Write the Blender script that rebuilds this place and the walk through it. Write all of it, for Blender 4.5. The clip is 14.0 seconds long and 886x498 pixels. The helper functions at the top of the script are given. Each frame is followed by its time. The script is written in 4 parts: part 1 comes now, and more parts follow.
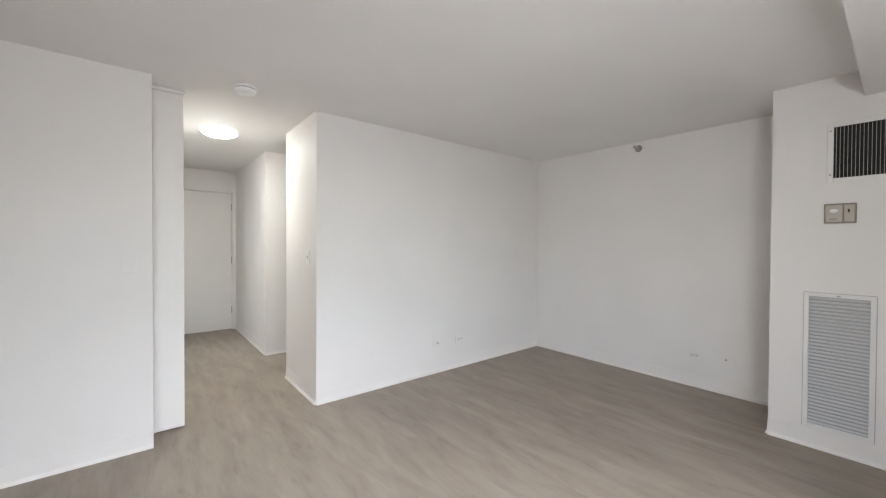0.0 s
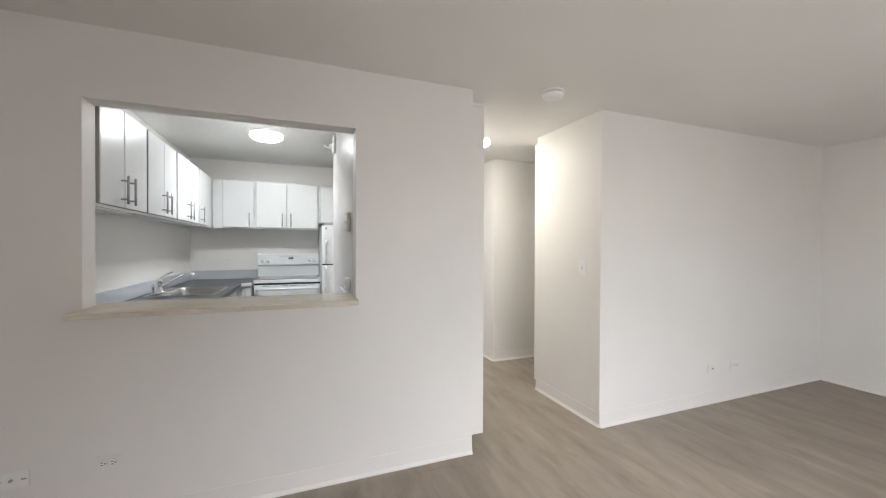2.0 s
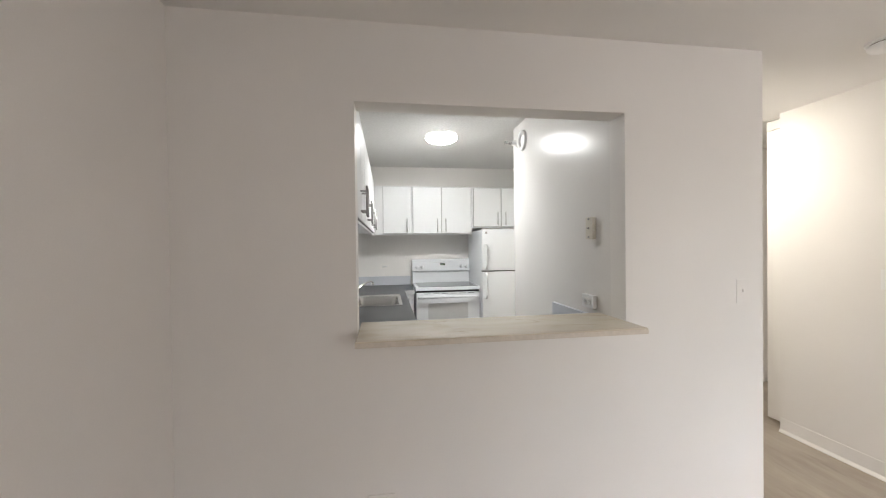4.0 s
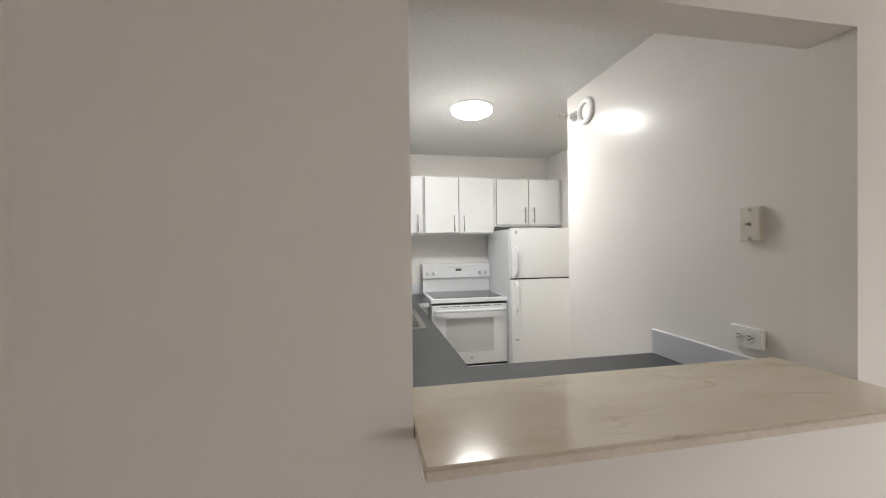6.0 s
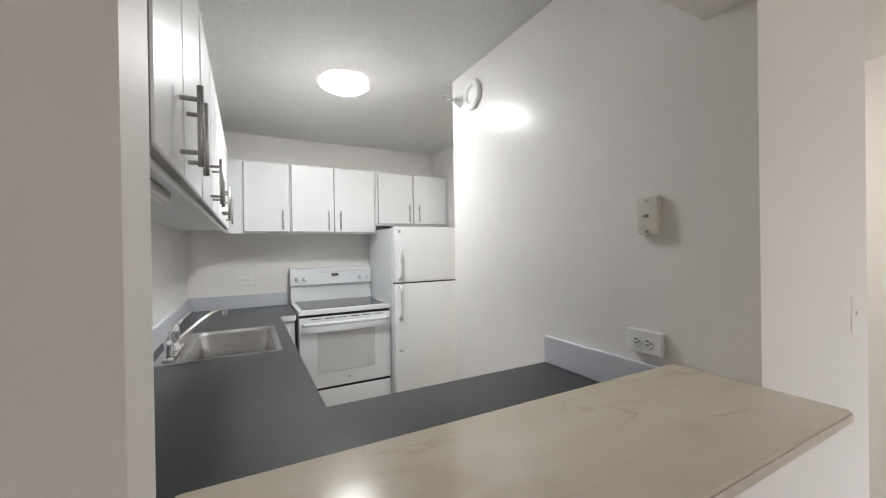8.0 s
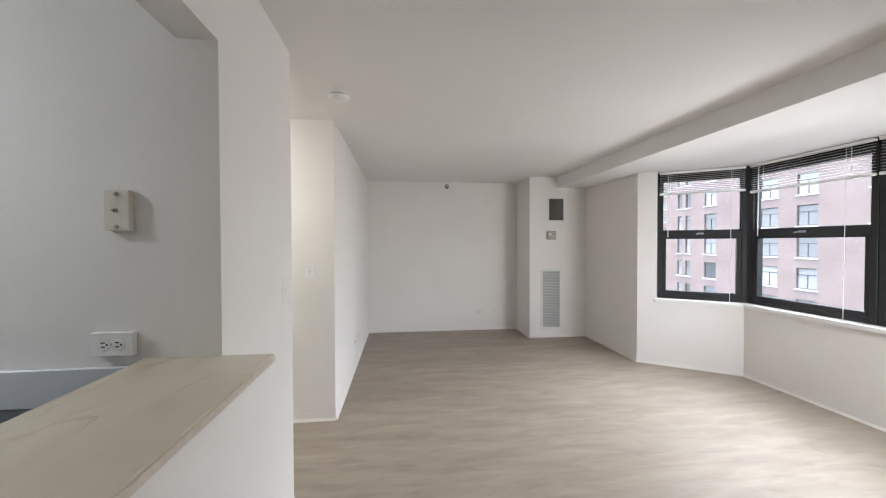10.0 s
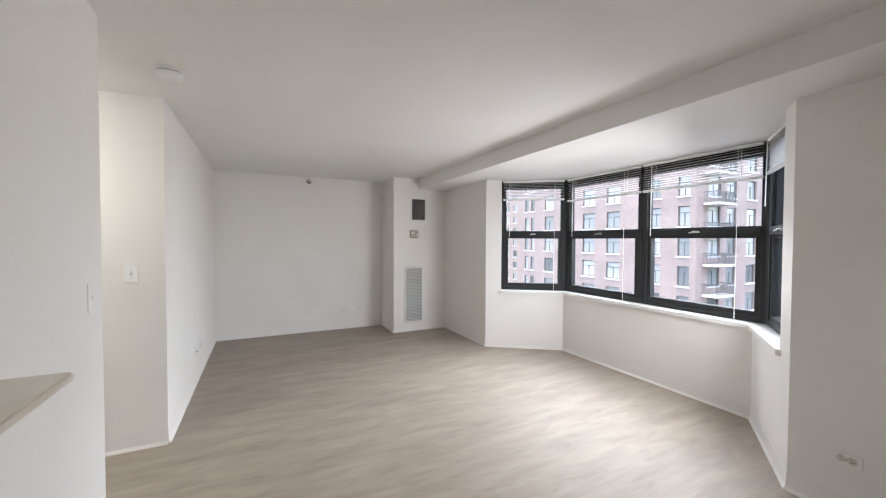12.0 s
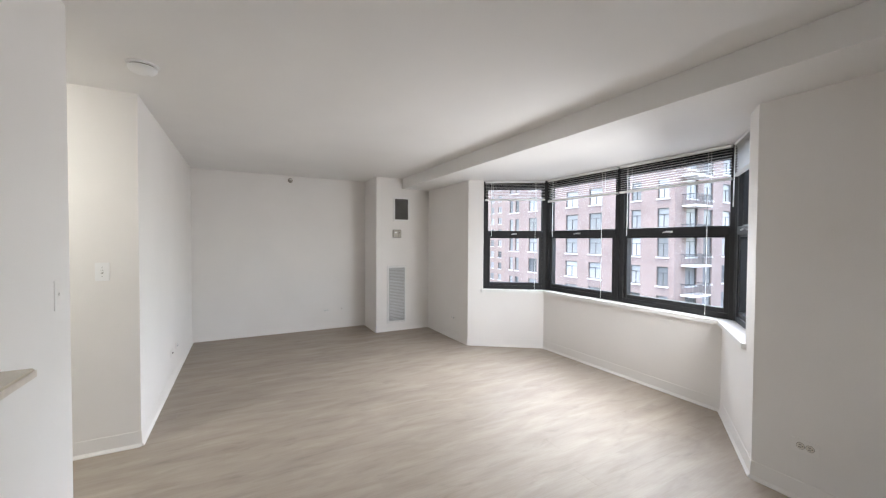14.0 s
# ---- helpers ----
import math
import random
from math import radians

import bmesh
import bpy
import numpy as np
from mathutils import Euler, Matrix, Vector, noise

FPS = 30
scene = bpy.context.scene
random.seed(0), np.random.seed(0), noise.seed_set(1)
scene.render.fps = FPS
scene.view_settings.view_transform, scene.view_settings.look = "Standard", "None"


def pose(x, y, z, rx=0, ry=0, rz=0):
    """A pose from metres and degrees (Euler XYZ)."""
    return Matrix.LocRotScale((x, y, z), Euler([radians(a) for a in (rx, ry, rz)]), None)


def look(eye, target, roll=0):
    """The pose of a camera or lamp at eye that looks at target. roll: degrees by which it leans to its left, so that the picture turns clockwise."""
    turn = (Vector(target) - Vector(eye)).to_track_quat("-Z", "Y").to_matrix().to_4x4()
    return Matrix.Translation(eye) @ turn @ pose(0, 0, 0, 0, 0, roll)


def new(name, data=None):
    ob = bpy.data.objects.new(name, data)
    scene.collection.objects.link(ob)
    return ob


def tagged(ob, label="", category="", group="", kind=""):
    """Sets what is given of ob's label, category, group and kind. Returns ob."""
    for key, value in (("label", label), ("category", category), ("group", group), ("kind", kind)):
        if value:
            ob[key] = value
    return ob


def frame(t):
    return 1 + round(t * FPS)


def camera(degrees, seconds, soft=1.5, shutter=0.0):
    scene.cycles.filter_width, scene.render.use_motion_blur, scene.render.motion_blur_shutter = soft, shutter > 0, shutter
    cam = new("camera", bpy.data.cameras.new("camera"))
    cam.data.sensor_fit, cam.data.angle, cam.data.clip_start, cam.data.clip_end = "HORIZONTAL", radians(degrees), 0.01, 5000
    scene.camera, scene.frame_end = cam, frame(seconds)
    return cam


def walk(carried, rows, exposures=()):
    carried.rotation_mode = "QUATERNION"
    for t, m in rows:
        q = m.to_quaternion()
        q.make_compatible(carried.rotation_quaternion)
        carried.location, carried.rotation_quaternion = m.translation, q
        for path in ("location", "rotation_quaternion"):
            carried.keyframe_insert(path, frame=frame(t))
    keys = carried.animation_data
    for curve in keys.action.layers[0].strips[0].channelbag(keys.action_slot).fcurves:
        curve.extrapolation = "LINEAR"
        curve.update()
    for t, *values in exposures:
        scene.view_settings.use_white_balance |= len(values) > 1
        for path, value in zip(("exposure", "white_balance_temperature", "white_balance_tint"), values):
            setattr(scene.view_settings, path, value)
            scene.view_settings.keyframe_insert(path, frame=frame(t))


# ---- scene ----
cam = camera(99.9, 14.0, soft=1.2)
PATH = [
    (0, (-0.06, -3.0, 1.307), (1.201, -1.448, 1.281), 0.3),
    (0.5, (-0.156, -2.828, 1.307), (1.124, -1.291, 1.291), 0.6),
    (1, (-0.441, -2.667, 1.333), (0.835, -1.127, 1.323), 0.7),
    (1.5, (-0.75, -2.422, 1.327), (0.339, -0.744, 1.315), 0.5),
    (2, (-1.052, -2.195, 1.358), (-0.333, -0.329, 1.339), 0.2),
    (2.5, (-1.308, -2.037, 1.389), (-0.898, -0.08, 1.376), 0.2),
    (3, (-1.548, -1.923, 1.42), (-1.22, 0.05, 1.403), 0.0),
    (3.5, (-1.717, -1.79, 1.412), (-1.417, 0.187, 1.387), -0.2),
    (4, (-1.855, -1.603, 1.425), (-1.559, 0.375, 1.404), -0.7),
    (6.5, (-2.071, -0.618, 1.447), (-1.623, 1.331, 1.427), -0.7),
    (7, (-2.057, -0.475, 1.439), (-1.492, 1.444, 1.424), -0.9),
    (7.5, (-1.956, -0.426, 1.42), (-1.303, 1.464, 1.411), -0.9),
    (8, (-1.881, -0.453, 1.418), (-0.949, 1.317, 1.41), -0.9),
    (8.5, (-1.854, -0.457, 1.413), (-0.437, 0.955, 1.396), -0.8),
    (9, (-1.882, -0.493, 1.408), (-0.061, 0.334, 1.386), -0.7),
    (11.5, (-2.078, -0.607, 1.413), (-0.274, -1.471, 1.367), 0.3),
    (12, (-2.089, -0.62, 1.418), (-0.292, -1.497, 1.37), 0.2),
    (12.5, (-2.108, -0.633, 1.41), (-0.319, -1.526, 1.365), 0.2),
    (13, (-2.127, -0.649, 1.405), (-0.343, -1.552, 1.363), 0.2),
    (13.5, (-2.128, -0.638, 1.404), (-0.36, -1.571, 1.359), 0.3),
    (14, (-2.127, -0.644, 1.401), (-0.366, -1.591, 1.358), 0.3),
]
# the camera's own exposure and white balance drift on the way
EXPOSURES = [(0, 4.1, 6480, 9.5), (2, 4.06, 6800, 10.3), (2.5, 4.05, 7000, 11), (4, 4.17, 7100, 12), (6.5, 4.03, 7300, 13), (7.5, 4.0, 7200, 13), (8.5, 4.02, 6750, 11), (9, 4.01, 6700, 10), (11.5, 4.09, 6550, 9.5), (14, 4.1, 6550, 9.5)]
walk(cam, [(t, look(eye, target, roll)) for t, eye, target, roll in PATH], EXPOSURES)

# ---- world, sun, exposure ----
world = bpy.data.worlds.new("overcast_sky")
scene.world = world
world.use_nodes = True
wn = world.node_tree.nodes
sky = wn.new("ShaderNodeTexSky")
sky.sky_type = "NISHITA"
sky.sun_disc = False
sky.sun_elevation, sky.sun_rotation = radians(82), radians(-20)
sky.air_density, sky.dust_density, sky.ozone_density = 1.0, 2.0, 1.0
pale = wn.new("ShaderNodeHueSaturation")
pale.inputs["Saturation"].default_value = 0.85
world.node_tree.links.new(sky.outputs[0], pale.inputs["Color"])
world.node_tree.links.new(pale.outputs[0], wn["Background"].inputs[0])
wn["Background"].inputs[1].default_value = 0.077
sun = new("sun", bpy.data.lights.new("sun", "SUN"))
sun.data.energy, sun.data.angle, sun.data.color = 0.4, radians(14), (1.0, 0.985, 0.96)
sun.matrix_world = look((-3, 8, 62), (0, 0, 0))
LAMP_KITCHEN, LAMP_HALL = 6.7, 4.7
# added area lamps standing in for the bright sky above the roofs opposite, and for the even light of facade and sky in
# each window opening
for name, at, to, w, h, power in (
        # unseen fill lamp hung in the air six metres outside the bay
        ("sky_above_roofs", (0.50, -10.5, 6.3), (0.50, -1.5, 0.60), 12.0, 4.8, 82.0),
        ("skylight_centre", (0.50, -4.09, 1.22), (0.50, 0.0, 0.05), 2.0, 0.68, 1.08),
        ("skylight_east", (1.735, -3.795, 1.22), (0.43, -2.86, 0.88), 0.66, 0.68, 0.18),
        # stronger than the east fill, to lift the end wall
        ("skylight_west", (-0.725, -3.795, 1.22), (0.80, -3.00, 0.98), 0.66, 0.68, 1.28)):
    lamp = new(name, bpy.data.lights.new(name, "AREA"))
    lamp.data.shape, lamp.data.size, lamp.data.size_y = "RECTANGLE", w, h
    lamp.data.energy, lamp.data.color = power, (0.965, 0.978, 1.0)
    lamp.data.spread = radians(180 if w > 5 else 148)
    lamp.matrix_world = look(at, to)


# ---- materials ----
def mat(name, colour, rough=0.5, metal=0.0, grain=0.0, grain_size=200.0, stain=0.0, stain_size=1.5, bump=0.0, bump_size=120.0, emit=0.0, coat=0.0):
    """A surface with fine grain, broad uneven patches and relief, in object space."""
    m = bpy.data.materials.new(name)
    m.use_nodes = True
    nt = m.node_tree
    b = nt.nodes["Principled BSDF"]
    b.inputs["Roughness"].default_value, b.inputs["Metallic"].default_value = rough, metal
    b.inputs["Coat Weight"].default_value = coat
    rgb = (*colour, 1)
    b.inputs["Base Color"].default_value = rgb
    co = nt.nodes.new("ShaderNodeTexCoord").outputs["Object"]
    last = None
    for amount, size in ((grain, grain_size), (stain, stain_size)):
        if not amount:
            continue
        n = nt.nodes.new("ShaderNodeTexNoise")
        n.inputs["Scale"].default_value, n.inputs["Detail"].default_value = size, 4
        nt.links.new(co, n.inputs["Vector"])
        r = nt.nodes.new("ShaderNodeMapRange")
        r.inputs[1].default_value, r.inputs[2].default_value = 0.3, 0.7
        r.inputs[3].default_value, r.inputs[4].default_value = 1 - amount, 1 + amount
        nt.links.new(n.outputs[0], r.inputs[0])
        mul = nt.nodes.new("ShaderNodeVectorMath")
        mul.operation = "SCALE"
        if last is None:
            mul.inputs[0].default_value = colour
        else:
            nt.links.new(last, mul.inputs[0])
        nt.links.new(r.outputs[0], mul.inputs["Scale"])
        last = mul.outputs[0]
    if last is not None:
        nt.links.new(last, b.inputs["Base Color"])
    if bump:
        n = nt.nodes.new("ShaderNodeTexNoise")
        n.inputs["Scale"].default_value, n.inputs["Detail"].default_value = bump_size, 3
        nt.links.new(co, n.inputs["Vector"])
        bp = nt.nodes.new("ShaderNodeBump")
        bp.inputs["Strength"].default_value, bp.inputs["Distance"].default_value = bump, 0.002
        nt.links.new(n.outputs[0], bp.inputs["Height"])
        nt.links.new(bp.outputs[0], b.inputs["Normal"])
    if emit:
        b.inputs["Emission Color"].default_value = rgb
        b.inputs["Emission Strength"].default_value = emit
    return m


def plank_mat(name):
    """Washed grey-beige oak vinyl: long grain along y, tone by plank."""
    m = bpy.data.materials.new(name)
    m.use_nodes = True
    nt, L = m.node_tree, m.node_tree.links
    b = nt.nodes["Principled BSDF"]
    info = nt.nodes.new("ShaderNodeObjectInfo")
    geo = nt.nodes.new("ShaderNodeNewGeometry")
    off = nt.nodes.new("ShaderNodeVectorMath")
    off.operation = "MULTIPLY_ADD"
    off.inputs[1].default_value = (37, 19, 11)
    L.new(info.outputs["Random"], off.inputs[0])
    L.new(geo.outputs["Position"], off.inputs[2])
    layers = []
    for scale, size, detail in (((6, 1.3, 1), 1.7, 4), ((60, 3.2, 1), 2.2, 4), ((2.4, 0.6, 1), 1.3, 3), ((11, 3.0, 1), 1.3, 3)):
        mp = nt.nodes.new("ShaderNodeMapping")
        mp.inputs["Scale"].default_value = scale
        L.new(off.outputs[0] if scale[0] == 60 else geo.outputs["Position"], mp.inputs["Vector"])
        n = nt.nodes.new("ShaderNodeTexNoise")
        n.inputs["Scale"].default_value, n.inputs["Detail"].default_value = size, detail
        n.inputs["Distortion"].default_value = 0.6
        L.new(mp.outputs[0], n.inputs["Vector"])
        layers.append(n.outputs[0])
    ramp = nt.nodes.new("ShaderNodeValToRGB")
    ramp.color_ramp.elements[0].position, ramp.color_ramp.elements[1].position = 0.30, 0.72
    ramp.color_ramp.elements[0].color = FLOOR_DARK
    ramp.color_ramp.elements[1].color = FLOOR_LIGHT
    mixv = nt.nodes.new("ShaderNodeMath")
    mixv.operation = "MULTIPLY_ADD"
    mixv.inputs[1].default_value = 0.30
    L.new(layers[1], mixv.inputs[0])
    half = nt.nodes.new("ShaderNodeMath")
    half.operation = "MULTIPLY"
    half.inputs[1].default_value = 0.70
    L.new(layers[0], half.inputs[0])
    L.new(half.outputs[0], mixv.inputs[2])
    L.new(mixv.outputs[0], ramp.inputs[0])
    tone = nt.nodes.new("ShaderNodeMapRange")
    tone.inputs[3].default_value, tone.inputs[4].default_value = 0.98, 1.02
    L.new(info.outputs["Random"], tone.inputs[0])
    patch = nt.nodes.new("ShaderNodeMapRange")
    patch.inputs[1].default_value, patch.inputs[2].default_value = 0.3, 0.7
    patch.inputs[3].default_value, patch.inputs[4].default_value = 0.93, 1.05
    L.new(layers[2], patch.inputs[0])
    both = nt.nodes.new("ShaderNodeMath")
    both.operation = "MULTIPLY"
    L.new(tone.outputs[0], both.inputs[0])
    L.new(patch.outputs[0], both.inputs[1])
    streak = nt.nodes.new("ShaderNodeMapRange")
    streak.inputs[1].default_value, streak.inputs[2].default_value = 0.56, 0.74
    streak.inputs[3].default_value, streak.inputs[4].default_value = 1.0, 0.86
    L.new(layers[3], streak.inputs[0])
    all3 = nt.nodes.new("ShaderNodeMath")
    all3.operation = "MULTIPLY"
    L.new(both.outputs[0], all3.inputs[0])
    L.new(streak.outputs[0], all3.inputs[1])
    sc = nt.nodes.new("ShaderNodeVectorMath")
    sc.operation = "SCALE"
    L.new(ramp.outputs[0], sc.inputs[0])
    L.new(all3.outputs[0], sc.inputs["Scale"])
    L.new(sc.outputs[0], b.inputs["Base Color"])
    rr = nt.nodes.new("ShaderNodeMapRange")
    rr.inputs[3].default_value, rr.inputs[4].default_value = 0.46, 0.60
    L.new(layers[1], rr.inputs[0])
    L.new(rr.outputs[0], b.inputs["Roughness"])
    b.inputs["Specular IOR Level"].default_value = 0.45
    bp = nt.nodes.new("ShaderNodeBump")
    bp.inputs["Strength"].default_value, bp.inputs["Distance"].default_value = 0.12, 0.001
    L.new(layers[1], bp.inputs["Height"])
    L.new(bp.outputs[0], b.inputs["Normal"])
    return m


def marble_mat(name):
    """Polished beige cultured marble with soft darker veins."""
    m = bpy.data.materials.new(name)
    m.use_nodes = True
    nt, L = m.node_tree, m.node_tree.links
    b = nt.nodes["Principled BSDF"]
    b.inputs["Roughness"].default_value = 0.16
    co = nt.nodes.new("ShaderNodeTexCoord").outputs["Object"]
    mp = nt.nodes.new("ShaderNodeMapping")
    mp.inputs["Scale"].default_value = (1.0, 2.2, 1.0)
    mp.inputs["Rotation"].default_value = (0, 0, 0.5)
    L.new(co, mp.inputs["Vector"])
    n = nt.nodes.new("ShaderNodeTexNoise")
    n.inputs["Scale"].default_value, n.inputs["Detail"].default_value = 3.4, 6
    n.inputs["Distortion"].default_value = 0.8
    L.new(mp.outputs[0], n.inputs["Vector"])
    ramp = nt.nodes.new("ShaderNodeValToRGB")
    e = ramp.color_ramp.elements
    e[0].position, e[0].color = 0.30, (0.62, 0.53, 0.405, 1)
    e[1].position, e[1].color = 0.75, (0.72, 0.645, 0.53, 1)
    k = e.new(0.44)
    k.color = (0.675, 0.595, 0.475, 1)
    L.new(n.outputs[0], ramp.inputs[0])
    v = nt.nodes.new("ShaderNodeTexNoise")
    v.inputs["Scale"].default_value, v.inputs["Detail"].default_value = 2.3, 6
    v.inputs["Distortion"].default_value = 1.4
    L.new(mp.outputs[0], v.inputs["Vector"])
    vein = nt.nodes.new("ShaderNodeValToRGB")
    e = vein.color_ramp.elements
    e[0].position, e[0].color = 0.48, (1, 1, 1, 1)
    e[1].position, e[1].color = 0.528, (1, 1, 1, 1)
    k = e.new(0.505)
    k.color = (0.66, 0.58, 0.47, 1)
    L.new(v.outputs[0], vein.inputs[0])
    mx = nt.nodes.new("ShaderNodeMix")
    mx.data_type, mx.blend_type = "RGBA", "MULTIPLY"
    gate = nt.nodes.new("ShaderNodeTexNoise")
    gate.inputs["Scale"].default_value, gate.inputs["Detail"].default_value = 4.5, 2
    L.new(co, gate.inputs["Vector"])
    amount = nt.nodes.new("ShaderNodeMapRange")
    amount.inputs[1].default_value, amount.inputs[2].default_value = 0.48, 0.66
    amount.inputs[3].default_value, amount.inputs[4].default_value = 0.0, 0.45
    L.new(gate.outputs[0], amount.inputs[0])
    L.new(amount.outputs[0], mx.inputs[0])
    L.new(ramp.outputs[0], mx.inputs[6])
    L.new(vein.outputs[0], mx.inputs[7])
    L.new(mx.outputs[2], b.inputs["Base Color"])
    return m


def glass_mat(name, tint=(1, 1, 1)):
    m = bpy.data.materials.new(name)
    m.use_nodes = True
    b = m.node_tree.nodes["Principled BSDF"]
    b.inputs["Base Color"].default_value = (*tint, 1)
    b.inputs["Roughness"].default_value = 0.0
    b.inputs["Transmission Weight"].default_value = 1.0
    b.inputs["IOR"].default_value = 1.08
    return m


def brick_mat(name, c1, c2, mortar, scale=1.0):
    """Brick courses for far facades, in metres."""
    m = bpy.data.materials.new(name)
    m.use_nodes = True
    nt, L = m.node_tree, m.node_tree.links
    b = nt.nodes["Principled BSDF"]
    b.inputs["Roughness"].default_value = 0.85
    co = nt.nodes.new("ShaderNodeTexCoord").outputs["Object"]
    sep = nt.nodes.new("ShaderNodeSeparateXYZ")
    L.new(co, sep.inputs[0])
    add = nt.nodes.new("ShaderNodeMath")
    L.new(sep.outputs[0], add.inputs[0])
    L.new(sep.outputs[1], add.inputs[1])
    comb = nt.nodes.new("ShaderNodeCombineXYZ")
    L.new(add.outputs[0], comb.inputs[0])
    L.new(sep.outputs[2], comb.inputs[1])
    br = nt.nodes.new("ShaderNodeTexBrick")
    br.inputs["Scale"].default_value = 1.0
    br.inputs["Brick Width"].default_value, br.inputs["Row Height"].default_value = 0.21 * scale, 0.075 * scale
    br.inputs["Mortar Size"].default_value = 0.008 * scale
    br.inputs["Color1"].default_value, br.inputs["Color2"].default_value = (*c1, 1), (*c2, 1)
    br.inputs["Mortar"].default_value = (*mortar, 1)
    L.new(comb.outputs[0], br.inputs["Vector"])
    n = nt.nodes.new("ShaderNodeTexNoise")
    n.inputs["Scale"].default_value, n.inputs["Detail"].default_value = 0.35, 4
    L.new(co, n.inputs["Vector"])
    r = nt.nodes.new("ShaderNodeMapRange")
    r.inputs[1].default_value, r.inputs[2].default_value = 0.3, 0.7
    r.inputs[3].default_value, r.inputs[4].default_value = 0.88, 1.1
    L.new(n.outputs[0], r.inputs[0])
    sc = nt.nodes.new("ShaderNodeVectorMath")
    sc.operation = "SCALE"
    L.new(br.outputs[0], sc.inputs[0])
    L.new(r.outputs[0], sc.inputs["Scale"])
    L.new(sc.outputs[0], b.inputs["Base Color"])
    return m


FLOOR_DARK, FLOOR_LIGHT = (0.292, 0.243, 0.195, 1), (0.410, 0.357, 0.302, 1)
M_WALL = mat("wall_paint", (0.84, 0.814, 0.787), 0.52, grain=0.012, stain=0.02, bump=0.10, bump_size=160)
M_WALL.node_tree.nodes["Principled BSDF"].inputs["Specular IOR Level"].default_value = 0.22
M_WALL_K = mat("kitchen_gloss_paint", (0.84, 0.818, 0.795), 0.25, grain=0.012, stain=0.02, bump=0.10, bump_size=160)
M_WALL_K.node_tree.nodes["Principled BSDF"].inputs["Specular IOR Level"].default_value = 0.20
M_CEIL = mat("ceiling_paint", (0.83, 0.815, 0.795), 0.75, grain=0.012, stain=0.02, bump=0.12, bump_size=110)
M_POPCORN = mat("textured_ceiling", (0.80, 0.795, 0.78), 0.8, grain=0.05, grain_size=60, bump=1.0, bump_size=55)
M_TRIM = mat("white_vinyl", (0.82, 0.81, 0.79), 0.38, grain=0.02, stain=0.02)
M_DOOR = mat("door_paint", (0.84, 0.818, 0.79), 0.5, grain=0.01, stain=0.02, bump=0.05)
M_PLANK = plank_mat("oak_vinyl")
M_UNDER = mat("underlay", (0.30, 0.25, 0.20), 0.9, grain=0.1)
M_CAB = mat("white_cabinet", (0.80, 0.81, 0.815), 0.30, grain=0.01, stain=0.015)
M_EDGE = mat("grey_edge_band", (0.30, 0.29, 0.28), 0.4, grain=0.03)
M_COUNTER = mat("grey_laminate", (0.030, 0.034, 0.040), 0.30, grain=0.25, grain_size=350, stain=0.06, bump=0.04)
M_SPLASH = mat("light_grey_laminate", (0.60, 0.62, 0.67), 0.35, grain=0.05, grain_size=350, stain=0.03)
M_MARBLE = marble_mat("beige_marble")
M_MARBLE_EDGE = mat("beige_marble_edge", (0.69, 0.62, 0.54), 0.3, grain=0.06, grain_size=60, stain=0.08, stain_size=6)
M_STEEL = mat("brushed_steel", (0.46, 0.455, 0.45), 0.34, 1.0, grain=0.06, grain_size=90)
M_SINK = mat("satin_steel", (0.56, 0.55, 0.545), 0.27, 1.0, grain=0.05, grain_size=70, stain=0.08, stain_size=9)
M_RING = mat("dull_nickel", (0.45, 0.45, 0.44), 0.4, 0.3)
M_CHROME = mat("chrome", (0.78, 0.78, 0.78), 0.08, 1.0)
M_ENAMEL = mat("white_enamel", (0.81, 0.83, 0.85), 0.18, grain=0.006, coat=0.3)
M_FRIDGE = mat("white_pebbled_steel", (0.81, 0.83, 0.845), 0.32, grain=0.01, bump=0.08, bump_size=400)
M_BLACKGLASS = mat("black_glass", (0.012, 0.012, 0.014), 0.06)
M_OVENGLASS = mat("grey_oven_glass", (0.60, 0.605, 0.61), 0.25, grain=0.15, grain_size=500)
M_BLACK = mat("black_plastic", (0.02, 0.02, 0.02), 0.45)
# near-black: the shade in gaps, slots, ducts and building cores put into colour
M_DARK = mat("void_shade", (0.015, 0.014, 0.013), 0.8)
M_LED = mat("display_digits", (0.30, 0.42, 0.26), 0.4, emit=0.012)
M_GREY = mat("grey_plastic", (0.42, 0.41, 0.39), 0.45, grain=0.03)
M_BEIGE = mat("almond_plastic", (0.70, 0.66, 0.58), 0.4, grain=0.02)
M_TAN = mat("tan_plastic", (0.50, 0.455, 0.385), 0.4, grain=0.02)
M_TAUPE = mat("taupe_plastic", (0.30, 0.27, 0.23), 0.45, grain=0.03)
M_SOCKET = mat("tan_socket", (0.72, 0.67, 0.60), 0.4, grain=0.03)
M_PLATE = mat("white_plate", (0.86, 0.86, 0.855), 0.3)
M_FRAME = mat("black_aluminium", (0.008, 0.0085, 0.010), 0.55, grain=0.05, stain=0.08)
M_BLIND = mat("white_slat", (0.80, 0.80, 0.79), 0.35, grain=0.02)
M_GRILLE = mat("grey_painted_metal", (0.60, 0.61, 0.625), 0.4, grain=0.02)
M_GLASS = glass_mat("clear_glass")
M_LAMP_K = mat("lit_glass_kitchen", (0.885, 0.95, 1.0), 0.4, emit=LAMP_KITCHEN)
M_LAMP_SIDE = mat("lit_glass_side", (0.97, 0.98, 1.0), 0.4, emit=0.4)
M_LAMP_H = mat("lit_glass_hall", (1.0, 0.995, 0.94), 0.4, emit=LAMP_HALL)
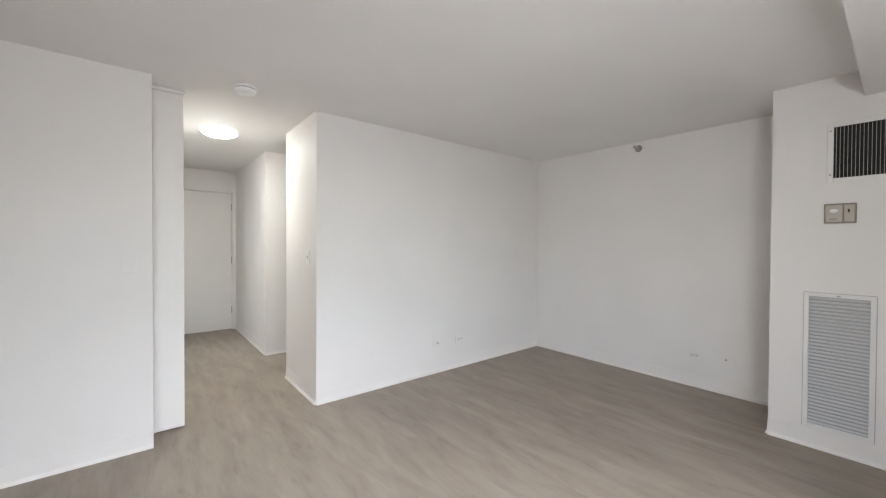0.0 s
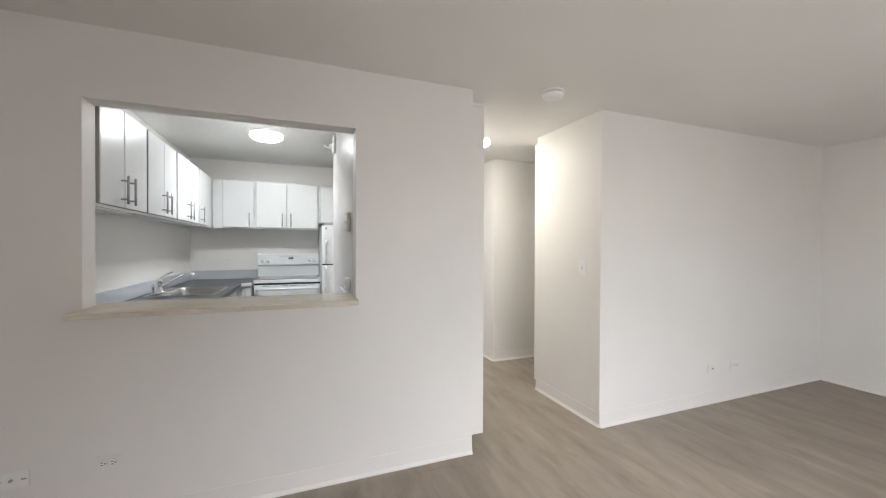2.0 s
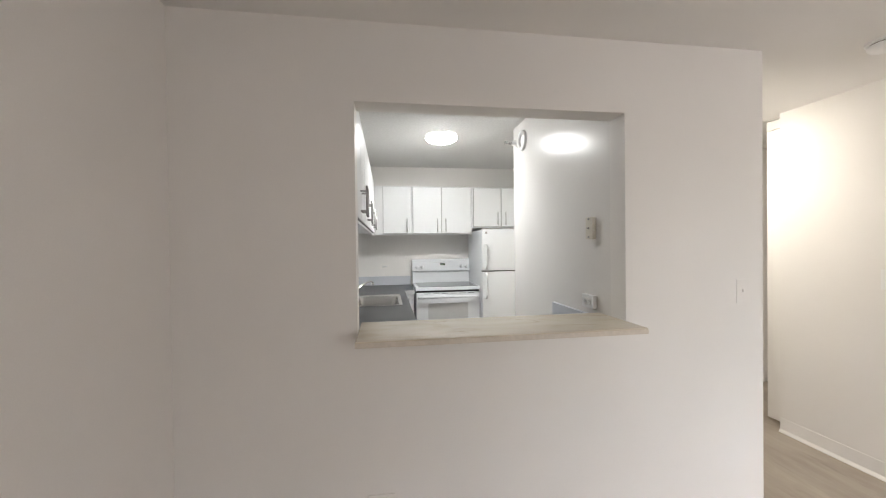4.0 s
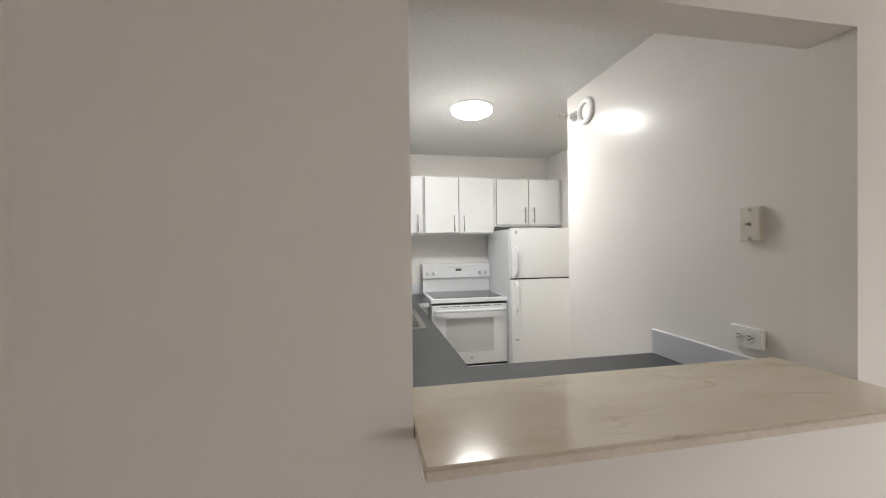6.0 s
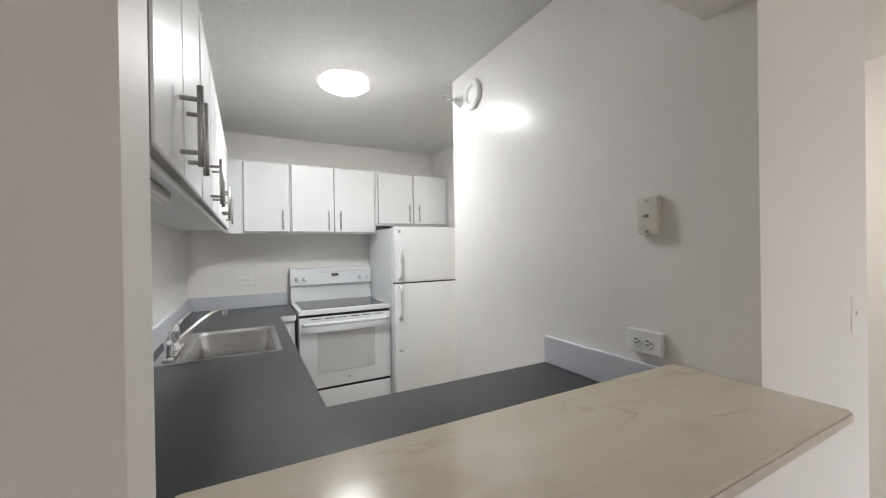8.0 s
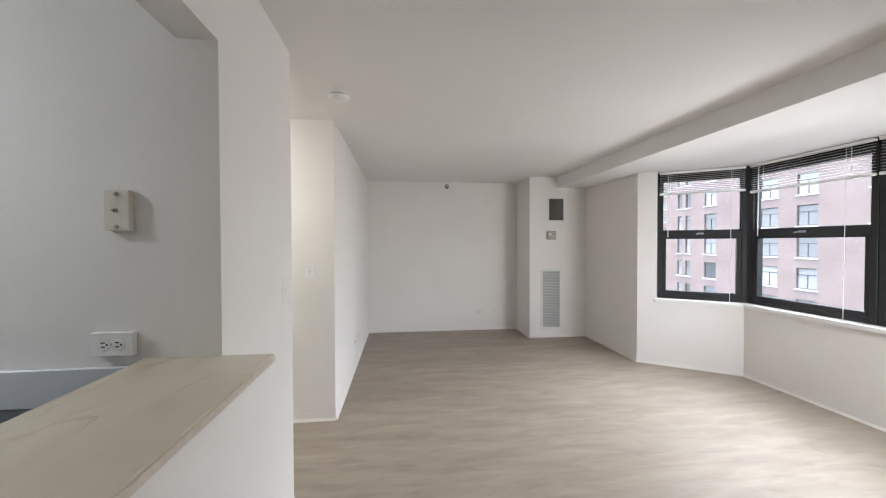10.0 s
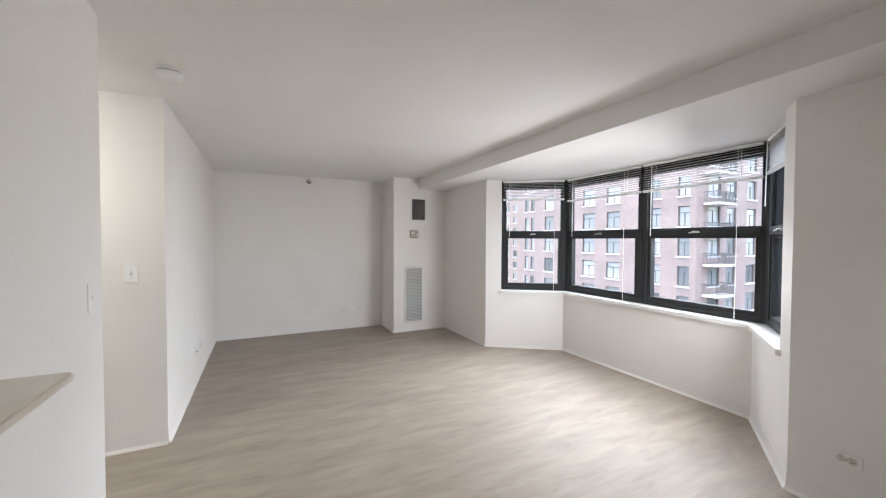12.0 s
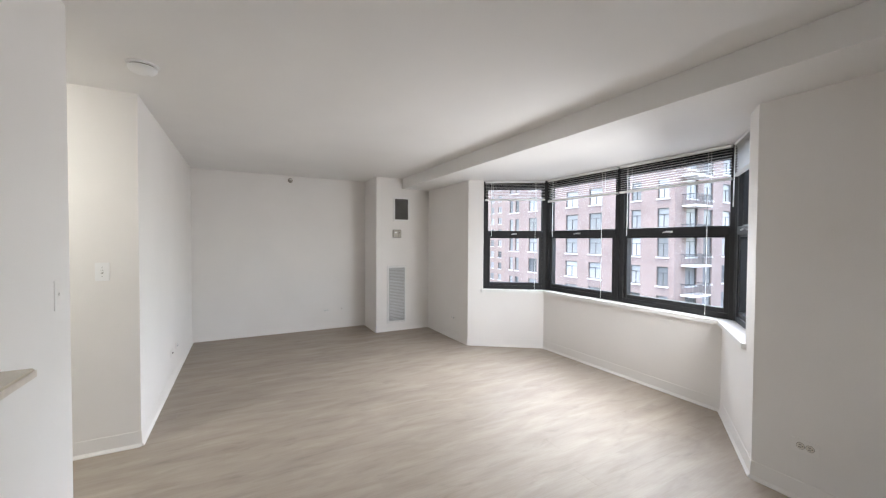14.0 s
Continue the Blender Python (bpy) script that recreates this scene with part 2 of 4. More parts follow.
M_BRICK = brick_mat("red_brick", (0.285, 0.208, 0.183), (0.25, 0.182, 0.16), (0.33, 0.285, 0.26))
M_BRICK_FAR = brick_mat("brown_brick", (0.30, 0.215, 0.182), (0.26, 0.187, 0.16), (0.33, 0.285, 0.25))
M_STONE = mat("pale_limestone", (0.62, 0.60, 0.57), 0.8, grain=0.05, stain=0.08, stain_size=0.6)
M_FACADE_GLASS = mat("facade_glass", (0.19, 0.195, 0.19), 0.22)
nt = M_FACADE_GLASS.node_tree
info = nt.nodes.new("ShaderNodeObjectInfo")
ramp = nt.nodes.new("ShaderNodeValToRGB")
ramp.color_ramp.elements[0].color, ramp.color_ramp.elements[1].color = (0.10, 0.105, 0.105, 1), (0.46, 0.46, 0.45, 1)
nt.links.new(info.outputs["Random"], ramp.inputs[0])
nt.links.new(ramp.outputs[0], nt.nodes["Principled BSDF"].inputs["Base Color"])
M_ASPHALT = mat("asphalt", (0.05, 0.05, 0.052), 0.9, grain=0.2, grain_size=30, stain=0.15, stain_size=0.2)


# ---- building helpers ----
def box(bm, x0, y0, z0, x1, y1, z1, bevel=0.0, seg=1):
    vs = [bm.verts.new(p) for p in ((x0, y0, z0), (x1, y0, z0), (x1, y1, z0), (x0, y1, z0), (x0, y0, z1), (x1, y0, z1), (x1, y1, z1), (x0, y1, z1))]
    fs = [bm.faces.new([vs[i] for i in f]) for f in ((3, 2, 1, 0), (4, 5, 6, 7), (0, 1, 5, 4), (1, 2, 6, 5), (2, 3, 7, 6), (3, 0, 4, 7))]
    if bevel:
        es = list({e for f in fs for e in f.edges})
        bmesh.ops.bevel(bm, geom=es, offset=bevel, segments=seg, affect="EDGES", profile=0.7)
    return bm


def boxes(*rows, bevel=0.0, seg=1):
    bm = bmesh.new()
    for r in rows:
        box(bm, *r, bevel=bevel, seg=seg)
    return bm


def prism(bm, pts, z0, z1):
    """An upright prism over a plan outline, given anticlockwise."""
    lo = [bm.verts.new((x, y, z0)) for x, y in pts]
    hi = [bm.verts.new((x, y, z1)) for x, y in pts]
    bm.faces.new(lo[::-1])
    bm.faces.new(hi)
    n = len(pts)
    for i in range(n):
        j = (i + 1) % n
        bm.faces.new((lo[i], lo[j], hi[j], hi[i]))
    bmesh.ops.recalc_face_normals(bm, faces=bm.faces)
    return bm


def lathe(bm, profile, seg=32, m=Matrix()):
    """Turn (radius, height) pairs about local z."""
    rings = []
    for r, z in profile:
        if r < 1e-6:
            rings.append([bm.verts.new(m @ Vector((0, 0, z)))])
        else:
            rings.append([bm.verts.new(m @ Vector((r * math.cos(2 * math.pi * i / seg), r * math.sin(2 * math.pi * i / seg), z))) for i in range(seg)])
    for a, b in zip(rings, rings[1:]):
        for i in range(seg):
            j = (i + 1) % seg
            q = [a[i % len(a)], a[j % len(a)], b[j % len(b)], b[i % len(b)]]
            q = list(dict.fromkeys(q))
            if len(q) > 2:
                bm.faces.new(q)
    bmesh.ops.recalc_face_normals(bm, faces=bm.faces)
    return bm


def tube(bm, pts, r, seg=10):
    """A round bar along a polyline."""
    pts = [Vector(p) for p in pts]
    rings = []
    for i, p in enumerate(pts):
        d = (pts[min(i + 1, len(pts) - 1)] - pts[max(i - 1, 0)]).normalized()
        q = d.to_track_quat("Z", "Y")
        rings.append([bm.verts.new(p + q @ Vector((r * math.cos(2 * math.pi * k / seg), r * math.sin(2 * math.pi * k / seg), 0))) for k in range(seg)])
    for a, b in zip(rings, rings[1:]):
        for k in range(seg):
            bm.faces.new((a[k], a[(k + 1) % seg], b[(k + 1) % seg], b[k]))
    bm.faces.new(rings[0][::-1])
    bm.faces.new(rings[-1])
    return bm


def mesh_of(name, bm, material, smooth=False):
    me = bpy.data.meshes.new(name)
    if smooth:
        for f in bm.faces:
            f.smooth = True
        for e in bm.edges:
            if len(e.link_faces) == 2 and e.calc_face_angle(0) > 0.7:
                e.smooth = False
    bm.to_mesh(me)
    bm.free()
    me.materials.append(material)
    return me


def part(name, bm, material, parent=None, label="", smooth=False):
    """One mesh object under a thing or a part."""
    ob = new(name, mesh_of(name, bm, material, smooth))
    ob.parent = parent
    return tagged(ob, label)


def structure(name, bm, material, label="", category=""):
    return tagged(part(name, bm, material), label, category, kind="structure")


def thing(name, at, label, category, rz=0, group="", m=None):
    ob = new(name)
    ob.empty_display_size = 0.1
    ob.matrix_basis = m if m is not None else pose(*at, 0, 0, rz)
    return tagged(ob, label, category, group)


# ---- plan ----
CEIL, CEIL_K, BEAM = 2.37, 2.43, 2.212
X_LEFT, X_FAR, X_CHASE, X_HALL = -2.70, 3.925, 3.325, 1.04
Y_PART, Y_WIN, Y_CHASE, Y_BAY = -0.03, -3.305, -2.43, -4.113
BAY_A, BAY_B, BAY_C, BAY_D = (2.11, Y_WIN), (1.532, Y_BAY), (-0.529, Y_BAY), (-1.07, Y_WIN)
X_OPEN0, X_OPEN1, Z_SILL, Z_HEAD = -1.985, -0.748, 1.032, 2.033
X_KL, X_KR, Y_KB = -2.31, -0.75, 3.20
Y_DOOR = 3.39
T = 0.12

# pass-through wall, with the closet block behind its end


def pierced_wall(x0, x1, z1, hx0, hx1, hz0, hz1, y0, y1):
    """One wall slab with one opening right through it."""
    bm = bmesh.new()
    xs, zs = (x0, hx0, hx1, x1), (0.0, hz0, hz1, z1)
    g = {(i, k, y): bm.verts.new((xs[i], y, zs[k])) for i in range(4) for k in range(4) for y in (y0, y1)}
    for i in range(3):
        for k in range(3):
            if (i, k) == (1, 1):
                continue
            for y in (y0, y1):
                bm.faces.new((g[i, k, y], g[i + 1, k, y], g[i + 1, k + 1, y], g[i, k + 1, y]))
    for i in range(3):
        for k in (0, 3):
            bm.faces.new((g[i, k, y0], g[i + 1, k, y0], g[i + 1, k, y1], g[i, k, y1]))
            bm.faces.new((g[k, i, y0], g[k, i + 1, y0], g[k, i + 1, y1], g[k, i, y1]))
    for k in (1, 2):
        bm.faces.new((g[1, k, y0], g[2, k, y0], g[2, k, y1], g[1, k, y1]))
        bm.faces.new((g[k, 1, y0], g[k, 2, y0], g[k, 2, y1], g[k, 1, y1]))
    bmesh.ops.recalc_face_normals(bm, faces=bm.faces)
    return bm


structure("wall_pass_through", pierced_wall(X_LEFT, 0.0, 2.6, X_OPEN0, X_OPEN1, Z_SILL, Z_HEAD, 0.0, T), M_WALL, "white painted wall with a kitchen pass-through opening", "wall")
structure("wall_closet", boxes((X_OPEN1, T, 0, 0.0, 1.54, 2.6)), M_WALL_K, "white painted wall block beside the kitchen", "wall")
structure("wall_left", boxes((X_LEFT - T, Y_WIN - T, 0, X_LEFT, T, 2.6)), M_WALL, "white painted living room side wall", "wall")
structure("wall_partition", boxes((X_HALL, Y_PART, 0, X_FAR + T, 0.77, 2.6)), M_WALL, "white painted partition wall between living room and hall", "wall")
structure("wall_far", boxes((X_FAR, Y_WIN - T, 0, X_FAR + T, Y_PART, 2.6)), M_WALL, "white painted end wall of the living room", "wall")
structure("wall_chase", boxes((X_CHASE, Y_WIN, 0, X_FAR, Y_CHASE, 2.6)), M_WALL, "white boxed-out duct chase in the room corner", "wall")
structure("wall_window_east", prism(bmesh.new(), [BAY_A, (X_FAR, Y_WIN), (X_FAR, Y_WIN - 0.16), (BAY_A[0] + 0.165, Y_WIN - 0.16)][::-1], 0, 2.6), M_WALL, "white painted window wall", "wall")
structure("wall_window_west", prism(bmesh.new(), [(X_LEFT, Y_WIN), BAY_D, (BAY_D[0] - 0.165, Y_WIN - 0.16), (X_LEFT, Y_WIN - 0.16)][::-1], 0, 2.6), M_WALL, "white painted window wall", "wall")


BO = 0.23
K = BO * math.tan(radians(27.2))
B_OUT, C_OUT = (BAY_B[0] + K, Y_BAY - BO), (BAY_C[0] - K, Y_BAY - BO)
A_OUT, D_OUT = (BAY_A[0] + 0.187, Y_WIN - 0.134), (BAY_D[0] - 0.191, Y_WIN - 0.128)
PIER = 0.20


def along(p, q, s):
    v = Vector(q) - Vector(p)
    r = Vector(p) + v.normalized() * s
    return (r.x, r.y)


structure("wall_bay_centre", prism(bmesh.new(), [BAY_C, C_OUT, B_OUT, BAY_B], 0, 0.722), M_WALL, "white low wall under the bay windows", "wall")
structure("wall_bay_east", prism(bmesh.new(), [BAY_B, B_OUT, A_OUT, BAY_A], 0, 0.722), M_WALL, "white low splayed wall under the bay window", "wall")
structure("wall_bay_west", prism(bmesh.new(), [BAY_D, D_OUT, C_OUT, BAY_C], 0, 0.722), M_WALL, "white low splayed wall under the bay window", "wall")
pa, pa_out = along(BAY_A, BAY_B, PIER), along(A_OUT, B_OUT, PIER)
structure("wall_pier_east", prism(bmesh.new(), [pa, pa_out, A_OUT, BAY_A], 0.722, 2.6), M_WALL, "narrow white wall pier beside the bay window", "wall")
pd, pd_out = along(BAY_D, BAY_C, PIER), along(D_OUT, C_OUT, PIER)
structure("wall_pier_west", prism(bmesh.new(), [BAY_D, D_OUT, pd_out, pd], 0.722, 2.6), M_WALL, "narrow white wall pier beside the bay window", "wall")

# hall and kitchen walls
structure("wall_hall_far_right", boxes((1.07, 1.66, 0, 2.5, Y_DOOR, 2.6)), M_WALL, "white painted hall wall", "wall")
structure("wall_hall_alcove_end", boxes((2.4, 0.77, 0, 2.5, 1.66, 2.6)), M_WALL, "white painted end of the side passage", "wall")
structure("wall_entry", boxes((-0.06, Y_DOOR, 0, 0.10, Y_DOOR + T, 2.6), (1.018, Y_DOOR, 0, 2.5, Y_DOOR + T, 2.6), (0.10, Y_DOOR, 2.06, 1.018, Y_DOOR + T, 2.6), (0.10, Y_DOOR + 0.06, 0, 1.018, Y_DOOR + T, 2.06)), M_WALL, "white painted wall round the entry door", "wall")
structure("wall_hall_left", boxes((-0.06, 2.36, 0, 0.04, Y_DOOR, 2.6)), M_WALL, "white painted wall between hall and refrigerator", "wall")
structure("wall_kitchen_left", boxes((X_KL - T, T, 0, X_KL, Y_KB + T, 2.6)), M_WALL_K, "white painted kitchen side wall", "wall")
structure("wall_kitchen_back", boxes((X_KL, Y_KB, 0, -0.06, Y_KB + T, 2.6)), M_WALL_K, "white painted kitchen back wall", "wall")

# ceilings
structure("ceiling", boxes((X_LEFT - T, -2.85, CEIL, X_FAR + T, T, 2.75), (0.0, T, CEIL, 2.5, Y_DOOR + T, 2.75)), M_CEIL, "smooth white painted ceiling", "ceiling")
bm = prism(bmesh.new(), [(X_LEFT - T, -2.85), (X_LEFT - T, Y_WIN - 0.16), (D_OUT[0] - 0.1, Y_WIN - 0.16), (C_OUT[0] - 0.05, C_OUT[1] - 0.05), (B_OUT[0] + 0.05, B_OUT[1] - 0.05), (A_OUT[0] + 0.1, Y_WIN - 0.16), (X_FAR + T, Y_WIN - 0.16), (X_FAR + T, -2.85)], BEAM, 2.75)
structure("ceiling_window_soffit", bm, M_CEIL, "lowered white soffit over the bay window", "ceiling")
structure("ceiling_kitchen", boxes((X_KL - T, T, CEIL_K, 0.0, Y_KB + T, 2.75)), M_POPCORN, "white textured kitchen ceiling", "ceiling")


# baseboards: thin vinyl with a rounded toe
def baseboard(p, q):
    d = (Vector(q) - Vector(p))
    ln = d.length
    prof = ((0.0, 0.0), (0.017, 0.0), (0.016, 0.006), (0.010, 0.014), (0.005, 0.022), (0.002, 0.104), (0.0, 0.1055))
    bm = bmesh.new()
    ends = []
    for s in (0.0, ln):
        ends.append([bm.verts.new((s, y, z)) for y, z in prof])
    for i in range(len(prof) - 1):
        bm.faces.new((ends[0][i], ends[0][i + 1], ends[1][i + 1], ends[1][i]))
    bm.faces.new(ends[0])
    bm.faces.new(ends[1][::-1])
    bmesh.ops.recalc_face_normals(bm, faces=bm.faces)
    ob = structure("baseboard", bm, M_WALL, "thin white vinyl baseboard along the wall", "baseboard")
    ob.matrix_basis = Matrix.Translation((p[0], p[1], 0.0)) @ Matrix.Rotation(math.atan2(d.y, d.x), 4, "Z")


# each runs with the room on its left
LOOP = [((0.0, 0.0), (X_LEFT, 0.0)), ((X_LEFT, 0.0), (X_LEFT, Y_WIN)), ((X_LEFT, Y_WIN), BAY_D), (BAY_D, BAY_C), (BAY_C, BAY_B), (BAY_B, BAY_A),
        (BAY_A, (X_CHASE, Y_WIN)), ((X_CHASE, Y_WIN), (X_CHASE, Y_CHASE)), ((X_CHASE, Y_CHASE), (X_FAR, Y_CHASE)), ((X_FAR, Y_CHASE), (X_FAR, Y_PART)),
        ((X_FAR, Y_PART), (X_HALL, Y_PART)), ((X_HALL, Y_PART), (X_HALL, 0.77)), ((1.07, 1.66), (1.07, Y_DOOR)), ((2.4, 1.66), (1.07, 1.66))]
for p, q in LOOP:
    baseboard(p, q)


# ---- windows ----
Z_STOOL = 0.758


def window_unit(name, m, w, h, label):
    """A black aluminium window: fixed light above, awning sash below. Local x along the wall, y into the room, z up from the stool."""
    win = thing(name, None, label, "window", m=m)
    tagged(win, kind="structure")
    f, y0, y1 = 0.048, -0.115, -0.022
    rail0, rail1 = 0.705, 0.772
    part("window_frame", boxes((0, y0, 0, f, y1, h), (w - f, y0, 0, w, y1, h), (f, y0, 0, w - f, y1, f), (f, y0, h - 0.095, w - f, y1, h), (f, y0, rail0, w - f, y1 + 0.008, rail1), bevel=0.003), M_FRAME, win)
    s, a, b = 0.040, -0.098, -0.030
    part("sash", boxes((f, a, f, f + s, b, rail0), (w - f - s, a, f, w - f, b, rail0), (f + s, a, f, w - f - s, b, f + s), (f + s, a, rail0 - 0.02, w - f - s, b, rail0), bevel=0.003), M_FRAME, win)
    part("glazing_bead", boxes((f, -0.09, rail1, f + 0.012, -0.05, h - 0.095), (w - f - 0.012, -0.09, rail1, w - f, -0.05, h - 0.095), (f + 0.012, -0.09, h - 0.107, w - f - 0.012, -0.05, h - 0.095), (f + 0.012, -0.09, rail1, w - f - 0.012, -0.05, rail1 + 0.012)), M_FRAME, win)
    for z0, z1, y, k in ((rail1 + 0.004, h - 0.099, -0.075, 0.004), (f + 0.03, rail0 - 0.01, -0.066, f * 0 + 0.034)):
        pane = part("pane", boxes((f + k, y - 0.005, z0, w - f - k, y, z1)), M_GLASS, win)
        pane.visible_shadow = False
    hd = part("sash_handle", boxes((w / 2 - 0.03, y1 + 0.008, rail0 + 0.028, w / 2 + 0.03, y1 + 0.018, rail0 + 0.046), bevel=0.003), M_GREY, win, "grey metal sash handle")
    part("lever", tube(bmesh.new(), [(w / 2 - 0.012, y1 + 0.012, rail0 + 0.037), (w / 2 - 0.02, y1 + 0.036, rail0 + 0.04), (w / 2 + 0.045, y1 + 0.042, rail0 + 0.030)], 0.006, 8), M_STEEL, hd)
    return win


def blind(m, w, z_top, drop, wand_side, wand_length, cords, tilt=-0.04):
    """A raised-down white mini blind hung in front of the window head."""
    ob = thing("window_blind", None, "white slatted mini blind pulled up to the window head", "blind", m=m, group="bay window blinds")
    g = 0.012
    part("headrail", boxes((g, -0.022, z_top - 0.026, w - g, 0.010, z_top), bevel=0.002), M_BLIND, ob)
    n = 10
    pitch = (drop - 0.05) / n
    sm = None
    for i in range(n):
        if sm is None:
            bm = bmesh.new()
            sec = [(-0.0125, -0.0018), (-0.006, 0.0), (0.0, 0.0006), (0.006, 0.0), (0.0125, -0.0018)]
            top = [[bm.verts.new((x, y, z + y * tilt + 0.0004)) for y, z in sec] for x in (g + 0.005, w - g - 0.005)]
            bot = [[bm.verts.new((x, y, z + y * tilt - 0.0004)) for y, z in sec] for x in (g + 0.005, w - g - 0.005)]
            for k in range(4):
                bm.faces.new((top[0][k], top[1][k], top[1][k + 1], top[0][k + 1]))
                bm.faces.new((bot[0][k + 1], bot[1][k + 1], bot[1][k], bot[0][k]))
            sm = mesh_of("slat", bm, M_BLIND)
        o = new("slat", sm)
        o.parent = ob
        o.location = (0, -0.006, z_top - 0.026 - pitch * (i + 0.7))
    zb = z_top - drop
    part("bottom_rail", boxes((g, -0.02, zb - 0.012, w - g, 0.008, zb + 0.012), bevel=0.003), M_BLIND, ob)
    for fx in (0.15, 0.85):
        part("ladder_cord", boxes((w * fx - 0.002, 0.006, zb, w * fx + 0.002, 0.008, z_top - 0.02)), M_BLIND, ob)
    for fx, z1 in cords:
        part("pull_cord", tube(bmesh.new(), [(w * fx, 0.016, z_top - 0.02), (w * fx, 0.018, (z_top + z1) / 2), (w * fx + 0.004, 0.018, z1)], 0.0022, 6), M_BLIND, ob)
    part("tilt_wand", tube(bmesh.new(), [(w * wand_side, 0.014, z_top - 0.02), (w * wand_side, 0.02, z_top - wand_length)], 0.004, 6), M_BLIND, ob)
    return ob


H_WIN = BEAM - 0.006 - Z_STOOL
# the units stand back from the wall face, on a line of their own round the bay
BACK = 0.07
KB = BACK * math.tan(radians(27.5))
WIN_A, WIN_B = (BAY_A[0] + BACK * 0.813, BAY_A[1] - BACK * 0.582), (BAY_B[0] + KB, Y_BAY - BACK)
WIN_D, WIN_C = (BAY_D[0] - BACK * 0.831, BAY_D[1] - BACK * 0.556), (BAY_C[0] - KB, Y_BAY - BACK)
wc = (WIN_B[0] - WIN_C[0]) / 2
mid = WIN_C[0] + wc
window_unit("window_1", pose(WIN_C[0] - 0.012, WIN_C[1], Z_STOOL), wc + 0.012 - 0.004, H_WIN, "black aluminium bay window, fixed pane over awning sash")
window_unit("window_2", pose(mid + 0.004, WIN_C[1], Z_STOOL), wc + 0.012 - 0.004, H_WIN, "black aluminium bay window, fixed pane over awning sash")
LEN = math.hypot(WIN_A[0] - WIN_B[0], WIN_A[1] - WIN_B[1])
ANG_A = math.degrees(math.atan2(WIN_A[1] - WIN_B[1], WIN_A[0] - WIN_B[0]))
ANG_D = math.degrees(math.atan2(WIN_C[1] - WIN_D[1], WIN_C[0] - WIN_D[0]))
LEN_D = math.hypot(WIN_C[0] - WIN_D[0], WIN_C[1] - WIN_D[1])
window_unit("window_3", pose(*WIN_B, Z_STOOL, 0, 0, ANG_A), LEN - PIER - 0.003, H_WIN, "black aluminium side window of the bay")
wd = along(WIN_D, WIN_C, PIER + 0.002)
window_unit("window_4", pose(*wd, Z_STOOL, 0, 0, ANG_D), LEN_D - PIER - 0.003, H_WIN, "black aluminium side window of the bay")
blind(pose(WIN_C[0] + 0.01, WIN_C[1], Z_STOOL), wc - 0.012, H_WIN, 0.28, 0.89, 0.74, ((0.17, -0.02),))
blind(pose(mid + 0.002, WIN_C[1], Z_STOOL), wc - 0.012, H_WIN, 0.28, 0.89, 0.74, ((0.18, -0.02),))
blind(pose(*along(WIN_B, WIN_A, 0.01), Z_STOOL, 0, 0, ANG_A), LEN - PIER - 0.02, H_WIN, 0.25, 0.88, 0.74, ((0.17, -0.02),))
blind(pose(*wd, Z_STOOL, 0, 0, ANG_D), LEN_D - PIER - 0.02, H_WIN, 0.26, 0.92, 0.52, ())
# black posts where the units meet at the bay's corners
for corner, sx in ((WIN_B, 1), (WIN_C, -1)):
    out = Vector((sx * math.tan(radians(27.5)), -1.0))
    side_way = Vector((out.y, -out.x)).normalized() * 0.022 * sx
    p0, p1 = Vector(corner) + out * 0.017, Vector(corner) + out * 0.125
    ring = [p0 - side_way, p0 + side_way, p1 + side_way, p1 - side_way]
    structure("trim_corner_post", prism(bmesh.new(), [tuple(p) for p in (ring if sx < 0 else ring[::-1])], Z_STOOL, BEAM - 0.004), M_FRAME, "black aluminium corner post of the bay", "window trim")
NOSE = 0.03
bm = prism(bmesh.new(), [along(BAY_A, BAY_B, PIER - 0.03), along((BAY_A[0] - NOSE, BAY_A[1]), (BAY_B[0] - NOSE, BAY_B[1]), PIER - 0.03), (BAY_B[0] - NOSE * 0.55, Y_BAY + NOSE), (BAY_C[0] + NOSE * 0.55, Y_BAY + NOSE), along((BAY_D[0] + NOSE, BAY_D[1]), (BAY_C[0] + NOSE, BAY_C[1]), PIER - 0.03), along(BAY_D, BAY_C, PIER - 0.03), pd_out, C_OUT, B_OUT, pa_out], 0.722, Z_STOOL)
structure("window_sill", bm, M_TRIM, "white painted stool running round the bay", "window sill")

# ---- entry door and folding closet doors ----
door = thing("door_1", (0.12, Y_DOOR, 0), "closed flush white entry door with steel hinges", "door")
tagged(door, kind="structure")
part("door_leaf", boxes((-0.014, 0.004, 0.010, 0.892, 0.048, 2.054), bevel=0.002), M_DOOR, door)
part("door_stop", boxes((-0.02, 0.05, 0.0, 0.898, 0.058, 2.06)), M_DOOR, door)
for z in (0.25, 1.0, 1.8):
    hg = bmesh.new()
    tube(hg, [(0.889, -0.004, z), (0.889, -0.004, z + 0.1)], 0.006, 8)
    part("hinge", hg, M_STEEL, door, "brushed steel hinge")
part("threshold", boxes((-0.012, -0.01, 0.0, 0.885, 0.04, 0.008)), M_TAUPE, door)


